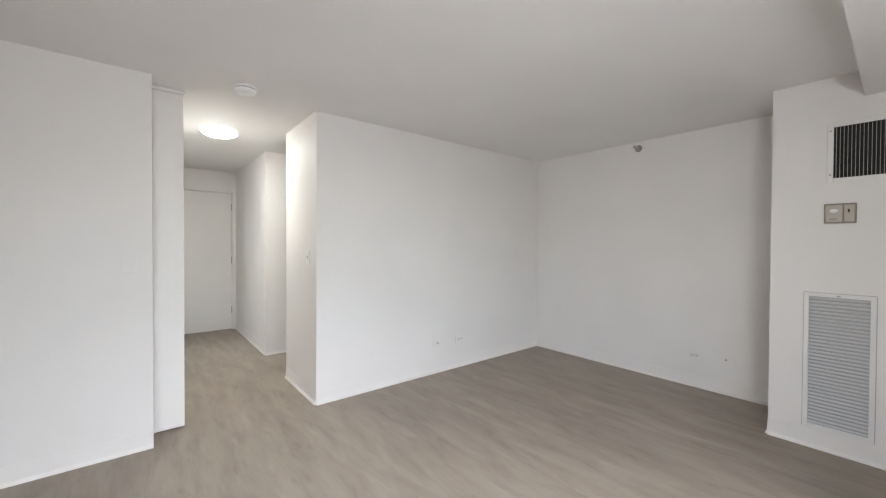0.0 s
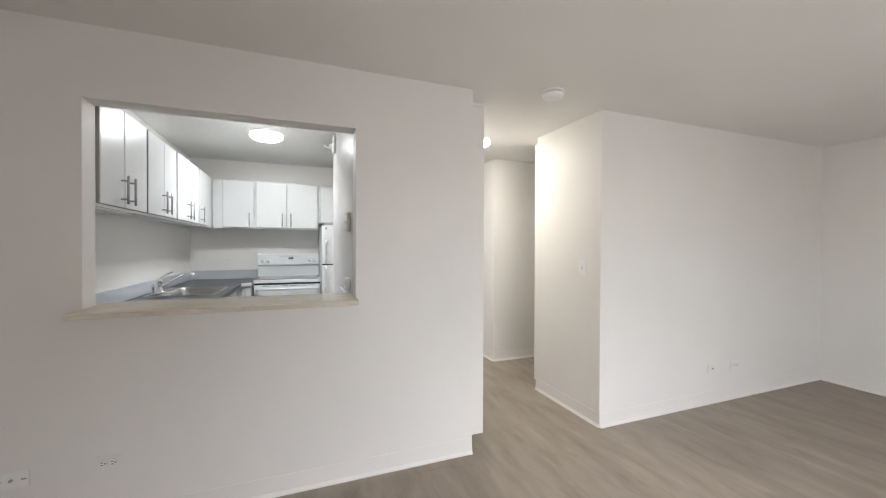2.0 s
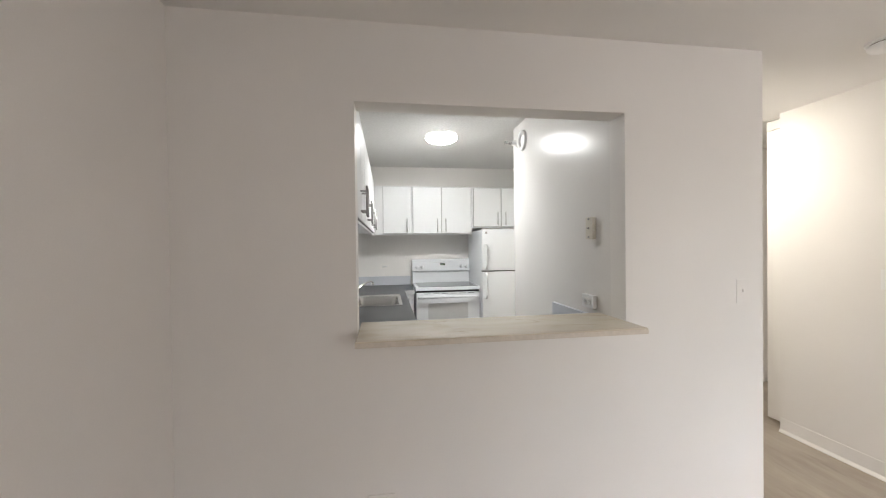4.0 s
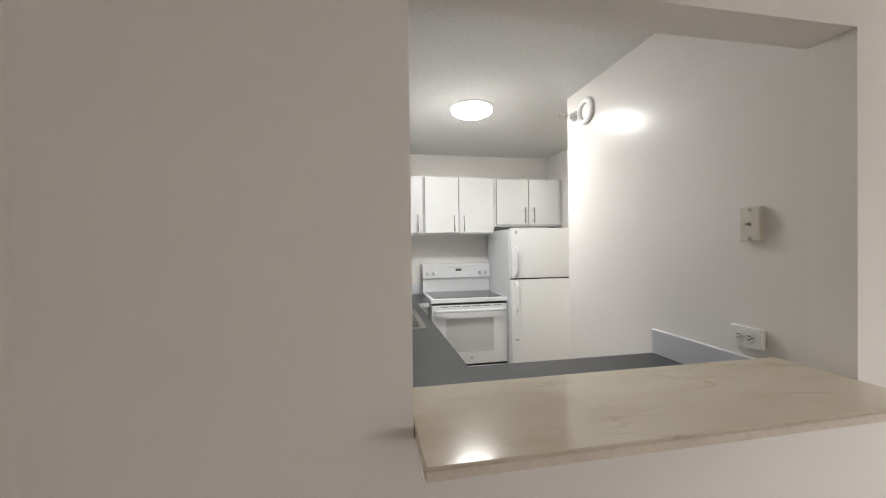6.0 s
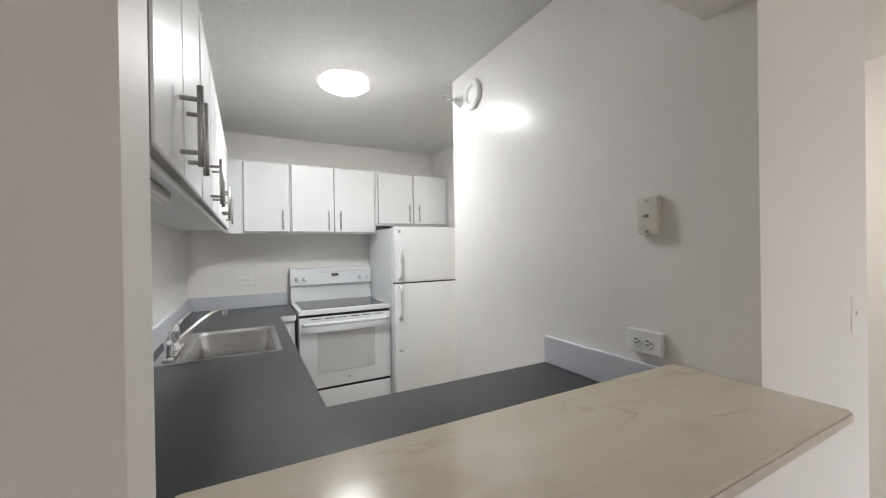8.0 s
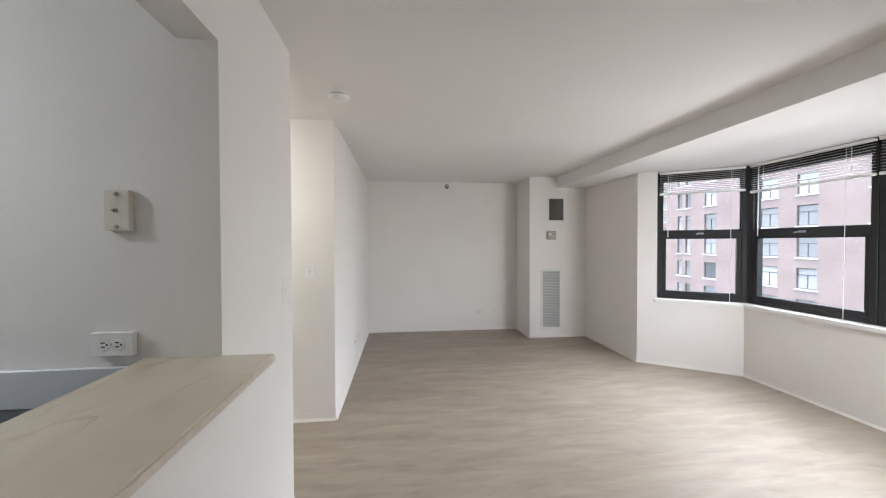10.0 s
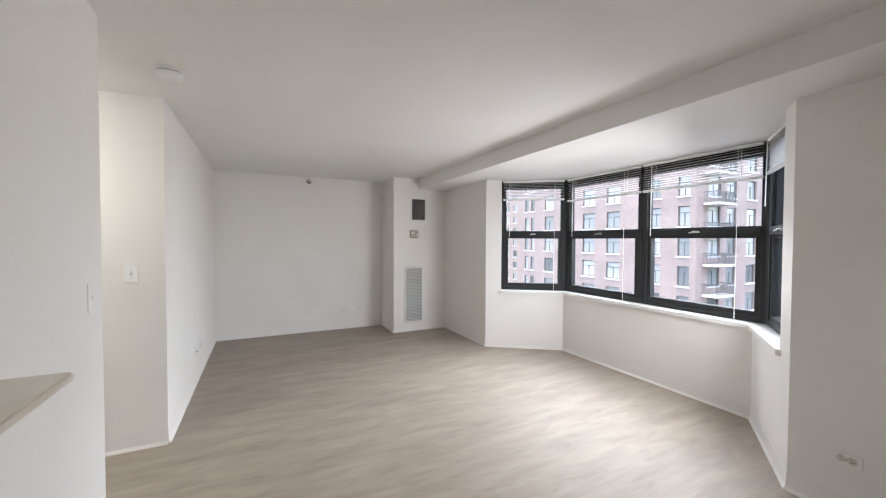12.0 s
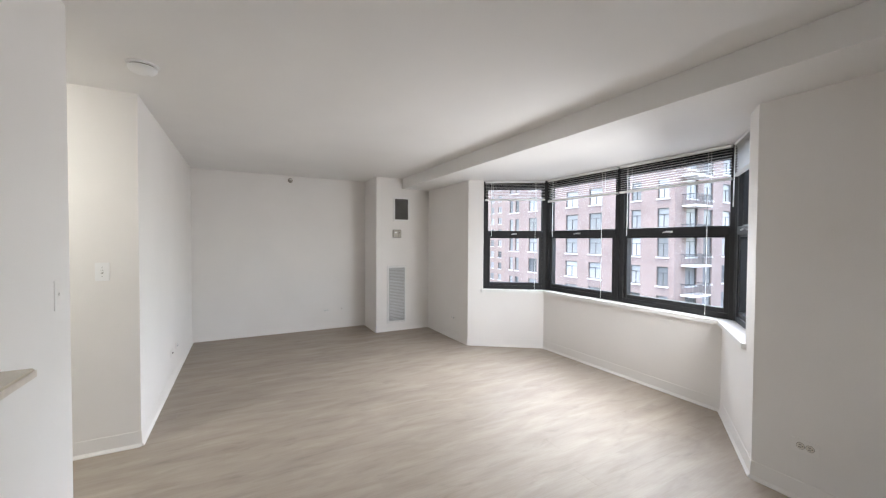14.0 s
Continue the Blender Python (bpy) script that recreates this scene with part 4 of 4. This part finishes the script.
outlet((-1.893, 0, 0.33), 0, "white duplex outlet set low in the pass-through wall")
jack((-2.23, 0, 0.322), 0, "white cable jack plate set low in the pass-through wall")
sw = switch((-0.117, 0, 1.18), 0, "painted-over white switch near the wall end")
for o in sw.children:
    o.data.materials[0] = M_WALL
sw.scale = (1, 0.4, 1)
switch((X_HALL, 0.158, 1.19), -90, "white toggle switch on the hall wall")
outlet((2.585, Y_PART, 0.30), 0, "white duplex outlet set low in the partition wall")
jack((2.285, Y_PART, 0.30), 0, "painted-over cable jack in the partition wall", True)
outlet((X_FAR, -1.80, 0.292), -90, "white duplex outlet set low in the end wall")
jack((X_FAR, -2.045, 0.304), -90, "painted-over cable jack in the end wall", True)
outlet((2.495, Y_WIN, 0.305), 180, "white duplex outlet beside the duct chase")
outlet((-1.31, Y_WIN, 0.302), 180, "white duplex outlet with tan sockets, low in the window wall", brown=True)
outlet((X_KR, 0.30, 1.108), -90, "white duplex outlet on a raised box above the worktop", 0.022)
ok = outlet((-1.892, Y_KB, 1.161), 0, "white duplex outlet above the worktop corner")

# raised phone box on the kitchen wall
ph = thing("phone_jack_box", (X_KR, 0.28, 1.507), "raised almond wall phone jack box with two mounting studs", "phone jack", -90)
part("box", boxes((-0.034, -0.022, -0.060, 0.034, 0.0, 0.060), bevel=0.004, seg=2), M_BEIGE, ph)
part("socket", boxes((-0.005, -0.0235, -0.005, 0.005, -0.021, 0.005)), M_TAUPE, ph, "dark modular socket")
part("tab", boxes((-0.012, -0.028, -0.004, -0.004, -0.023, 0.004), bevel=0.001), M_STEEL, ph)
for z in (-0.049, 0.049):
    part("stud", lathe(bmesh.new(), [(0.006, 0), (0.006, 0.003), (0.004, 0.006), (0, 0.007)], 12, Matrix.Translation((0, -0.022, z)) @ Matrix.Rotation(radians(90), 4, "X")), M_STEEL, ph)

# round white cover and sidewall sprinklers
rc = thing("wall_chime_cover", (X_KR, 1.309, 2.268), "round white ring-shaped cover on the kitchen wall", "vent cover", -90)
R90 = Matrix.Rotation(radians(90), 4, "X")
part("ring", lathe(bmesh.new(), [(0.046, 0.0), (0.048, 0.014), (0.058, 0.022), (0.072, 0.022), (0.082, 0.014), (0.084, 0.0)], 36, R90), M_PLATE, rc, "", True)
part("dished_centre", lathe(bmesh.new(), [(0, 0.012), (0.02, 0.011), (0.040, 0.006), (0.047, 0.004)], 30, R90), M_TRIM, rc, "", True)


def sprinkler(at, rz, label, long=0.05, cup=None):
    sp = thing("fire_sprinkler", at, label, "sprinkler", rz, "sidewall sprinklers")
    part("escutcheon", lathe(bmesh.new(), [(0, 0), (0.036, 0), (0.034, 0.008), (0.024, 0.016), (0.018, long * 0.8), (0, long * 0.8)], 24, R90), cup or M_PLATE, sp, "", True)
    hd = part("head", tube(bmesh.new(), [(0, -long * 0.7, 0), (0, -long - 0.012, 0)], 0.0105, 10), M_CHROME, sp, "chrome sprinkler head", True)
    for s in (-1, 1):
        part("yoke_arm", tube(bmesh.new(), [(0.009 * s, -long - 0.01, 0), (0.014 * s, -long - 0.03, 0), (0.004 * s, -long - 0.048, 0)], 0.0028, 6), M_CHROME, hd)
    part("deflector", boxes((-0.018, -long - 0.054, -0.010, 0.018, -long - 0.050, 0.014), (-0.018, -long - 0.060, 0.012, 0.018, -long - 0.030, 0.0145), bevel=0.0008), M_CHROME, hd)
    return sp


sprinkler((X_KR, 1.445, 2.28), -90, "chrome sidewall sprinkler on the kitchen wall edge", 0.055)
sprinkler((X_FAR, -1.28, 2.30), -90, "chrome sidewall sprinkler high on the end wall", 0.03, M_TAUPE)

# smoke detector
sd = thing("smoke_detector", (0.503, -0.16, CEIL), "round white smoke detector on the ceiling", "smoke detector")
part("mount", lathe(bmesh.new(), [(0, 0), (0.074, 0), (0.074, -0.010), (0.068, -0.012), (0, -0.012)], 36), M_PLATE, sd, "", True)
part("vent_band", lathe(bmesh.new(), [(0.06, -0.011), (0.06, -0.020), (0, -0.020)], 36), M_TAUPE, sd, "dark vent slot", True)
part("cap", lathe(bmesh.new(), [(0, -0.018), (0.067, -0.018), (0.067, -0.028), (0.058, -0.040), (0.04, -0.046), (0, -0.047)], 36), M_PLATE, sd, "", True)
part("test_button", lathe(bmesh.new(), [(0, 0), (0.011, 0), (0.009, -0.003), (0, -0.003)], 14, Matrix.Translation((0.03, -0.02, -0.045))), M_TRIM, sd)

# supply vent, thermostat and return grille on the duct chase; local x runs towards -y
vent = thing("supply_vent", (X_CHASE, -2.696, 1.705), "square white supply vent with dark upright blades", "air vent", -90)
VW, VH = 0.275, 0.375
F = 0.028
part("frame", boxes((0, -0.010, 0, F, 0, VH), (VW - F, -0.010, 0, VW, 0, VH), (F, -0.010, 0, VW - F, 0, F), (F, -0.010, VH - F, VW - F, 0, VH), bevel=0.0015), M_TRIM, vent, "white stamped frame")
# no duct is built; this sheet's colour gives its shaded depth
part("backing", boxes((F, -0.0015, F, VW - F, -0.0005, VH - F)), M_DARK, vent, "near-black sheet standing for the shaded duct")
bl = None
NB = 13
for i in range(NB):
    if bl is None:
        bl = mesh_of("blade", boxes((-0.0012, -0.0085, F, 0.0012, -0.0018, VH - F)), M_GREY)
    o = new("blade", bl)
    o.parent = vent
    o.location = (F + (VW - 2 * F) * (i + 0.7) / (NB + 0.4), 0, 0)
for z in (0.05, VH - 0.05):
    part("screw", lathe(bmesh.new(), [(0, 0), (0.005, 0), (0.004, 0.002), (0, 0.002)], 10, Matrix.Translation((F / 2, -0.010, z)) @ R90), M_GREY, vent)

th = thing("thermostat", (X_CHASE, -2.757, 1.511), "taupe double thermostat with a dial and a slide switch", "thermostat", -90)
part("base", boxes((-0.070, -0.016, -0.062, 0.070, 0, 0.062), bevel=0.003), M_TAUPE, th)
part("dial_cover", boxes((-0.062, -0.026, -0.052, 0.012, -0.016, 0.052), bevel=0.003), M_TAN, th)
part("dial", lathe(bmesh.new(), [(0, 0), (0.020, 0), (0.018, 0.006), (0, 0.007)], 20, Matrix.Translation((-0.026, -0.026, 0.016)) @ R90 @ Matrix.Diagonal((1, 0.62, 1, 1))), M_PLATE, th, "oval white dial", True)
part("scale_bar", boxes((-0.045, -0.0268, -0.038, -0.012, -0.0258, -0.031)), M_TAUPE, th)
part("switch_cover", boxes((0.017, -0.024, -0.052, 0.062, -0.016, 0.052), bevel=0.003), M_TAN, th)
part("slide_switch", boxes((0.034, -0.030, 0.004, 0.042, -0.024, 0.024)), M_BLACK, th)

gr = thing("return_grille", (X_CHASE, -2.602, 0.132), "tall grey louvred return air grille on the chase", "air grille", -90)
GW, GH, F = 0.312, 0.875, 0.024
part("frame", boxes((0, -0.012, 0, F, 0, GH), (GW - F, -0.012, 0, GW, 0, GH), (F, -0.012, 0, GW - F, 0, F), (F, -0.012, GH - F, GW - F, 0, GH), bevel=0.0015), M_TRIM, gr, "white painted frame")
# taupe sheet added so the shade between the louvres is in its colour
part("backing", boxes((F, -0.0012, F, GW - F, -0.0004, GH - F)), M_TAUPE, gr, "taupe sheet standing for the shade between the louvres")
# grey sheet, no seal: its edge draws the gap round the frame
part("gasket", boxes((-0.003, -0.0016, -0.003, GW + 0.003, -0.0005, GH + 0.003)), M_GREY, gr, "thin dark gap round the frame")
NL = 36
lm = None
for i in range(NL):
    if lm is None:
        bm = bmesh.new()
        q = [(F, -0.0015, 0.006), (GW - F, -0.0015, 0.006), (GW - F, -0.0105, -0.004), (F, -0.0105, -0.004)]
        lo = [bm.verts.new(p) for p in q]
        hi = [bm.verts.new((p[0], p[1], p[2] + 0.0016)) for p in q]
        bm.faces.new(lo)
        bm.faces.new(hi[::-1])
        for k in range(4):
            bm.faces.new((lo[k], hi[k], hi[(k + 1) % 4], lo[(k + 1) % 4]))
        bmesh.ops.recalc_face_normals(bm, faces=bm.faces)
        lm = mesh_of("louvre", bm, M_GRILLE)
    o = new("louvre", lm)
    o.parent = gr
    o.location = (0, 0, F + (GH - 2 * F) * (i + 0.5) / NL)
part("latch", boxes((GW / 2 - 0.008, -0.016, GH - F * 0.75, GW / 2 + 0.008, -0.012, GH - F * 0.4), bevel=0.001), M_STEEL, gr)


# ---- outside: street and brick apartment buildings across it ----
Z_STREET = -21.6
bm = bmesh.new()
prism(bm, [(-1500, -1500), (1500, -1500), (1500, 1500), (-1500, 1500)], Z_STREET - 1, Z_STREET)
structure("ground", bm, M_ASPHALT, "grey asphalt street far below the window", "ground")
FLOOR_H = 3.05


def far_window(parent, shared_key, w, h, split, cache={}):
    """A dark-framed window with a pale sill, set into a brick facade that faces +y."""
    if shared_key not in cache:
        f = 0.07
        glass = mesh_of("pane", boxes((-w / 2 + f, -0.20, f, w / 2 - f, -0.18, h - f)), M_FACADE_GLASS)
        rows = [(-w / 2, -0.22, 0, -w / 2 + f, -0.12, h), (w / 2 - f, -0.22, 0, w / 2, -0.12, h), (-w / 2 + f, -0.22, 0, w / 2 - f, -0.12, f), (-w / 2 + f, -0.22, h - f, w / 2 - f, -0.12, h), (-w / 2 + f, -0.21, h * 0.66, w / 2 - f, -0.13, h * 0.66 + 0.06)]
        if split:
            rows.append((-0.03, -0.21, f, 0.03, -0.13, h * 0.66))
        fr_ = mesh_of("window_frame", boxes(*rows), M_FRAME_FAR)
        sl = mesh_of("window_sill", boxes((-w / 2 - 0.1, -0.22, -0.16, w / 2 + 0.1, 0.08, 0.0)), M_STONE)
        cache[shared_key] = (glass, fr_, sl)
    g, f2, s2 = cache[shared_key]
    wo = new("window", f2)
    wo.parent = parent
    for nm, d in (("pane", g), ("sill", s2)):
        o = new(nm, d)
        o.parent = wo
    return wo


def pierced_face(x0, x1, z0, z1, cols, floors, zf, floor_h):
    """A brick face in the plane y = 0, looking to +y, with window openings right through it."""
    bm = bmesh.new()
    cols = sorted(cols)
    xs = [x0]
    for c, w, h, s in cols:
        xs += [c - w / 2, c + w / 2]
    xs.append(x1)
    for i in range(0, len(xs), 2):
        box(bm, xs[i], -BRICK_T, z0, xs[i + 1], 0, z1)
    for c, w, h, s in cols:
        last = z0
        for k in range(floors):
            zz = zf + k * floor_h
            if zz + h > z1:
                break
            box(bm, c - w / 2, -BRICK_T, last, c + w / 2, 0, zz)
            last = zz + h
        box(bm, c - w / 2, -BRICK_T, last, c + w / 2, 0, z1)
    return bm


BRICK_T = 0.35


def facade(name, x0, x1, y, z1, cols, floors, zf, material, label, depth=14.0, floor_h=FLOOR_H, west=()):
    """A brick block on the street whose front at y faces +y; west gives the columns of its side that faces -x, by their distance from the corner."""
    ox, oz = (x0 + x1) / 2, Z_STREET
    b = thing(name, (ox, y, oz), label, "building")
    half, top, sills = (x1 - x0) / 2, z1 - oz, zf - oz
    faces = [(Matrix(), [(c - ox, w, h, s) for c, w, h, s in cols], -half, half)]
    if west:
        turn = Matrix.Translation((-half, 0, 0)) @ Matrix.Rotation(radians(90), 4, "Z")
        faces.append((turn, [(-c, w, h, s) for c, w, h, s in west], -depth, -BRICK_T - 0.002))
    for m, columns, a0, a1 in faces:
        part("wall", pierced_face(a0, a1, 0, top, columns, floors, sills, floor_h), material, b).matrix_local = m
        for c, w, h, s in columns:
            for k in range(floors):
                if sills + k * floor_h + h > top:
                    break
                wo = far_window(b, (round(w, 2), round(h, 2), s), w, h, s)
                wo.matrix_local = m @ Matrix.Translation((c, 0, sills + k * floor_h))
    part("core", boxes((-half + (BRICK_T + 0.01 if west else 0.02), -depth, 0, half - 0.02, -BRICK_T, top - 0.02)), M_DARK, b)
    part("roof", boxes((-half - 0.15, -depth - 0.15, top, half + 0.15, 0.15, top + 0.5)), M_STONE, b)
    return b


M_FRAME_FAR = mat("grey_window_frame", (0.10, 0.098, 0.095), 0.5)
ZF = -20.57
# window columns of the front, then of the side with the balconies
cols = [(20.2, 1.15, 1.93, True), (23.1, 1.1, 1.93, True), (28.3, 1.8, 1.93, True), (31.9, 1.9, 1.93, True), (39.1, 1.75, 1.93, True), (42.6, 0.85, 1.93, False), (44.0, 0.85, 1.93, False)]
side = [(2.95, 2.0, 2.25, True), (5.95, 1.7, 1.93, True), (9.7, 1.8, 1.93, True), (13.5, 1.8, 1.93, True)]
X_CORNER = 19.05
block = facade("apartment_building", X_CORNER, 45.6, -37.5, 16.0, cols, 12, ZF, M_BRICK, "red brick apartment block with pale sills and stacked balconies", depth=18.0, floor_h=2.93, west=side)
bx = X_CORNER - (X_CORNER + 45.6) / 2
for k in range(3, 11):
    zb = -0.80 + (k - 7) * 2.93 - Z_STREET
    x0, x1, y0, y1 = bx - 1.3, bx, -4.1, -1.1
    bal = part("balcony", boxes((x0, y0, zb - 0.22, x1 - 0.004, y1, zb), bevel=0.02), M_STONE, block, "pale concrete balcony")
    rail = bmesh.new()
    box(rail, x0, y0, zb + 1.0, x0 + 0.04, y1, zb + 1.05)
    for yy in (y0, y1 - 0.04):
        box(rail, x0 + 0.04, yy, zb + 1.0, x1, yy + 0.04, zb + 1.05)
    for i in range(26):
        yy = y0 + i * (y1 - y0 - 0.02) / 25
        box(rail, x0 + 0.01, yy, zb, x0 + 0.03, yy + 0.02, zb + 1.0)
    for i in range(10):
        for yy in (y0, y1 - 0.02):
            box(rail, x0 + 0.1 + i * 0.12, yy, zb, x0 + 0.12 + i * 0.12, yy + 0.02, zb + 1.0)
    part("railing", rail, M_FRAME_FAR, bal, "dark metal railing")
cols = [(61.0 + i * 3.3, 1.5, 1.6, True) for i in range(12)]
facade("apartment_building", 58.0, 100.0, -60.5, 24.0, cols, 15, -20.6, M_BRICK_FAR, "distant brown brick apartment tower with small windows", floor_h=2.95)


# ---- floor planks, last ----
PW, PL = X_HALL / 6, 1.22
floor = structure("floor", prism(bmesh.new(), [(X_LEFT, Y_WIN), BAY_D, BAY_C, BAY_B, BAY_A, (X_FAR, Y_WIN), (X_FAR, 0.0), (2.4, 0.0), (2.4, Y_DOOR), (X_KL, Y_DOOR), (X_KL, 0.0), (X_LEFT, 0.0)], -0.2, -0.006), M_UNDER, "washed oak vinyl plank floor", "floor")
REGIONS = [[(X_LEFT, Y_WIN), (0, Y_WIN), (0, 0), (X_LEFT, 0)], [(0, Y_WIN), (X_HALL, Y_WIN), (X_HALL, Y_DOOR), (0, Y_DOOR)], [(X_HALL, Y_WIN), (X_FAR, Y_WIN), (X_FAR, 0), (X_HALL, 0)],
           [BAY_D, BAY_C, BAY_B, BAY_A], [(X_HALL, 0.77), (2.4, 0.77), (2.4, 1.66), (X_HALL, 1.66)], [(X_KL, T), (0, T), (0, Y_KB), (X_KL, Y_KB)]]


def clip(poly, region):
    n = len(region)
    for i in range(n):
        (ax, ay), (bx, by) = region[i], region[(i + 1) % n]
        out = []
        for k, (x, y) in enumerate(poly):
            px, py = poly[k - 1]
            s, r = (bx - ax) * (y - ay) - (by - ay) * (x - ax), (bx - ax) * (py - ay) - (by - ay) * (px - ax)
            if (s >= 0) != (r >= 0):
                f = r / (r - s)
                out.append((px + f * (x - px), py + f * (y - py)))
            if s >= 0:
                out.append((x, y))
        poly = out
        if len(poly) < 3:
            return []
    return poly


rng = random.Random(5)
shared = {}
GAP = 0.00025
for row in range(-16, 24):
    x0 = row * PW
    y = -4.3 - rng.random() * PL
    while y < 3.5:
        for reg in REGIONS:
            poly = clip([(x0 + GAP, y + GAP), (x0 + PW - GAP, y + GAP), (x0 + PW - GAP, y + PL - GAP), (x0 + GAP, y + PL - GAP)], reg)
            if len(poly) < 3:
                continue
            ax, ay = min(p[0] for p in poly), min(p[1] for p in poly)
            if max(p[0] for p in poly) - ax < 0.004 or max(p[1] for p in poly) - ay < 0.004:
                continue
            key = tuple((round(px - ax, 3), round(py - ay, 3)) for px, py in poly)
            if key not in shared:
                shared[key] = mesh_of("plank", prism(bmesh.new(), key, -0.006, 0.0), M_PLANK)
            o = new("plank", shared[key])
            o.parent = floor
            o.location = (ax, ay, 0)
        y += PL
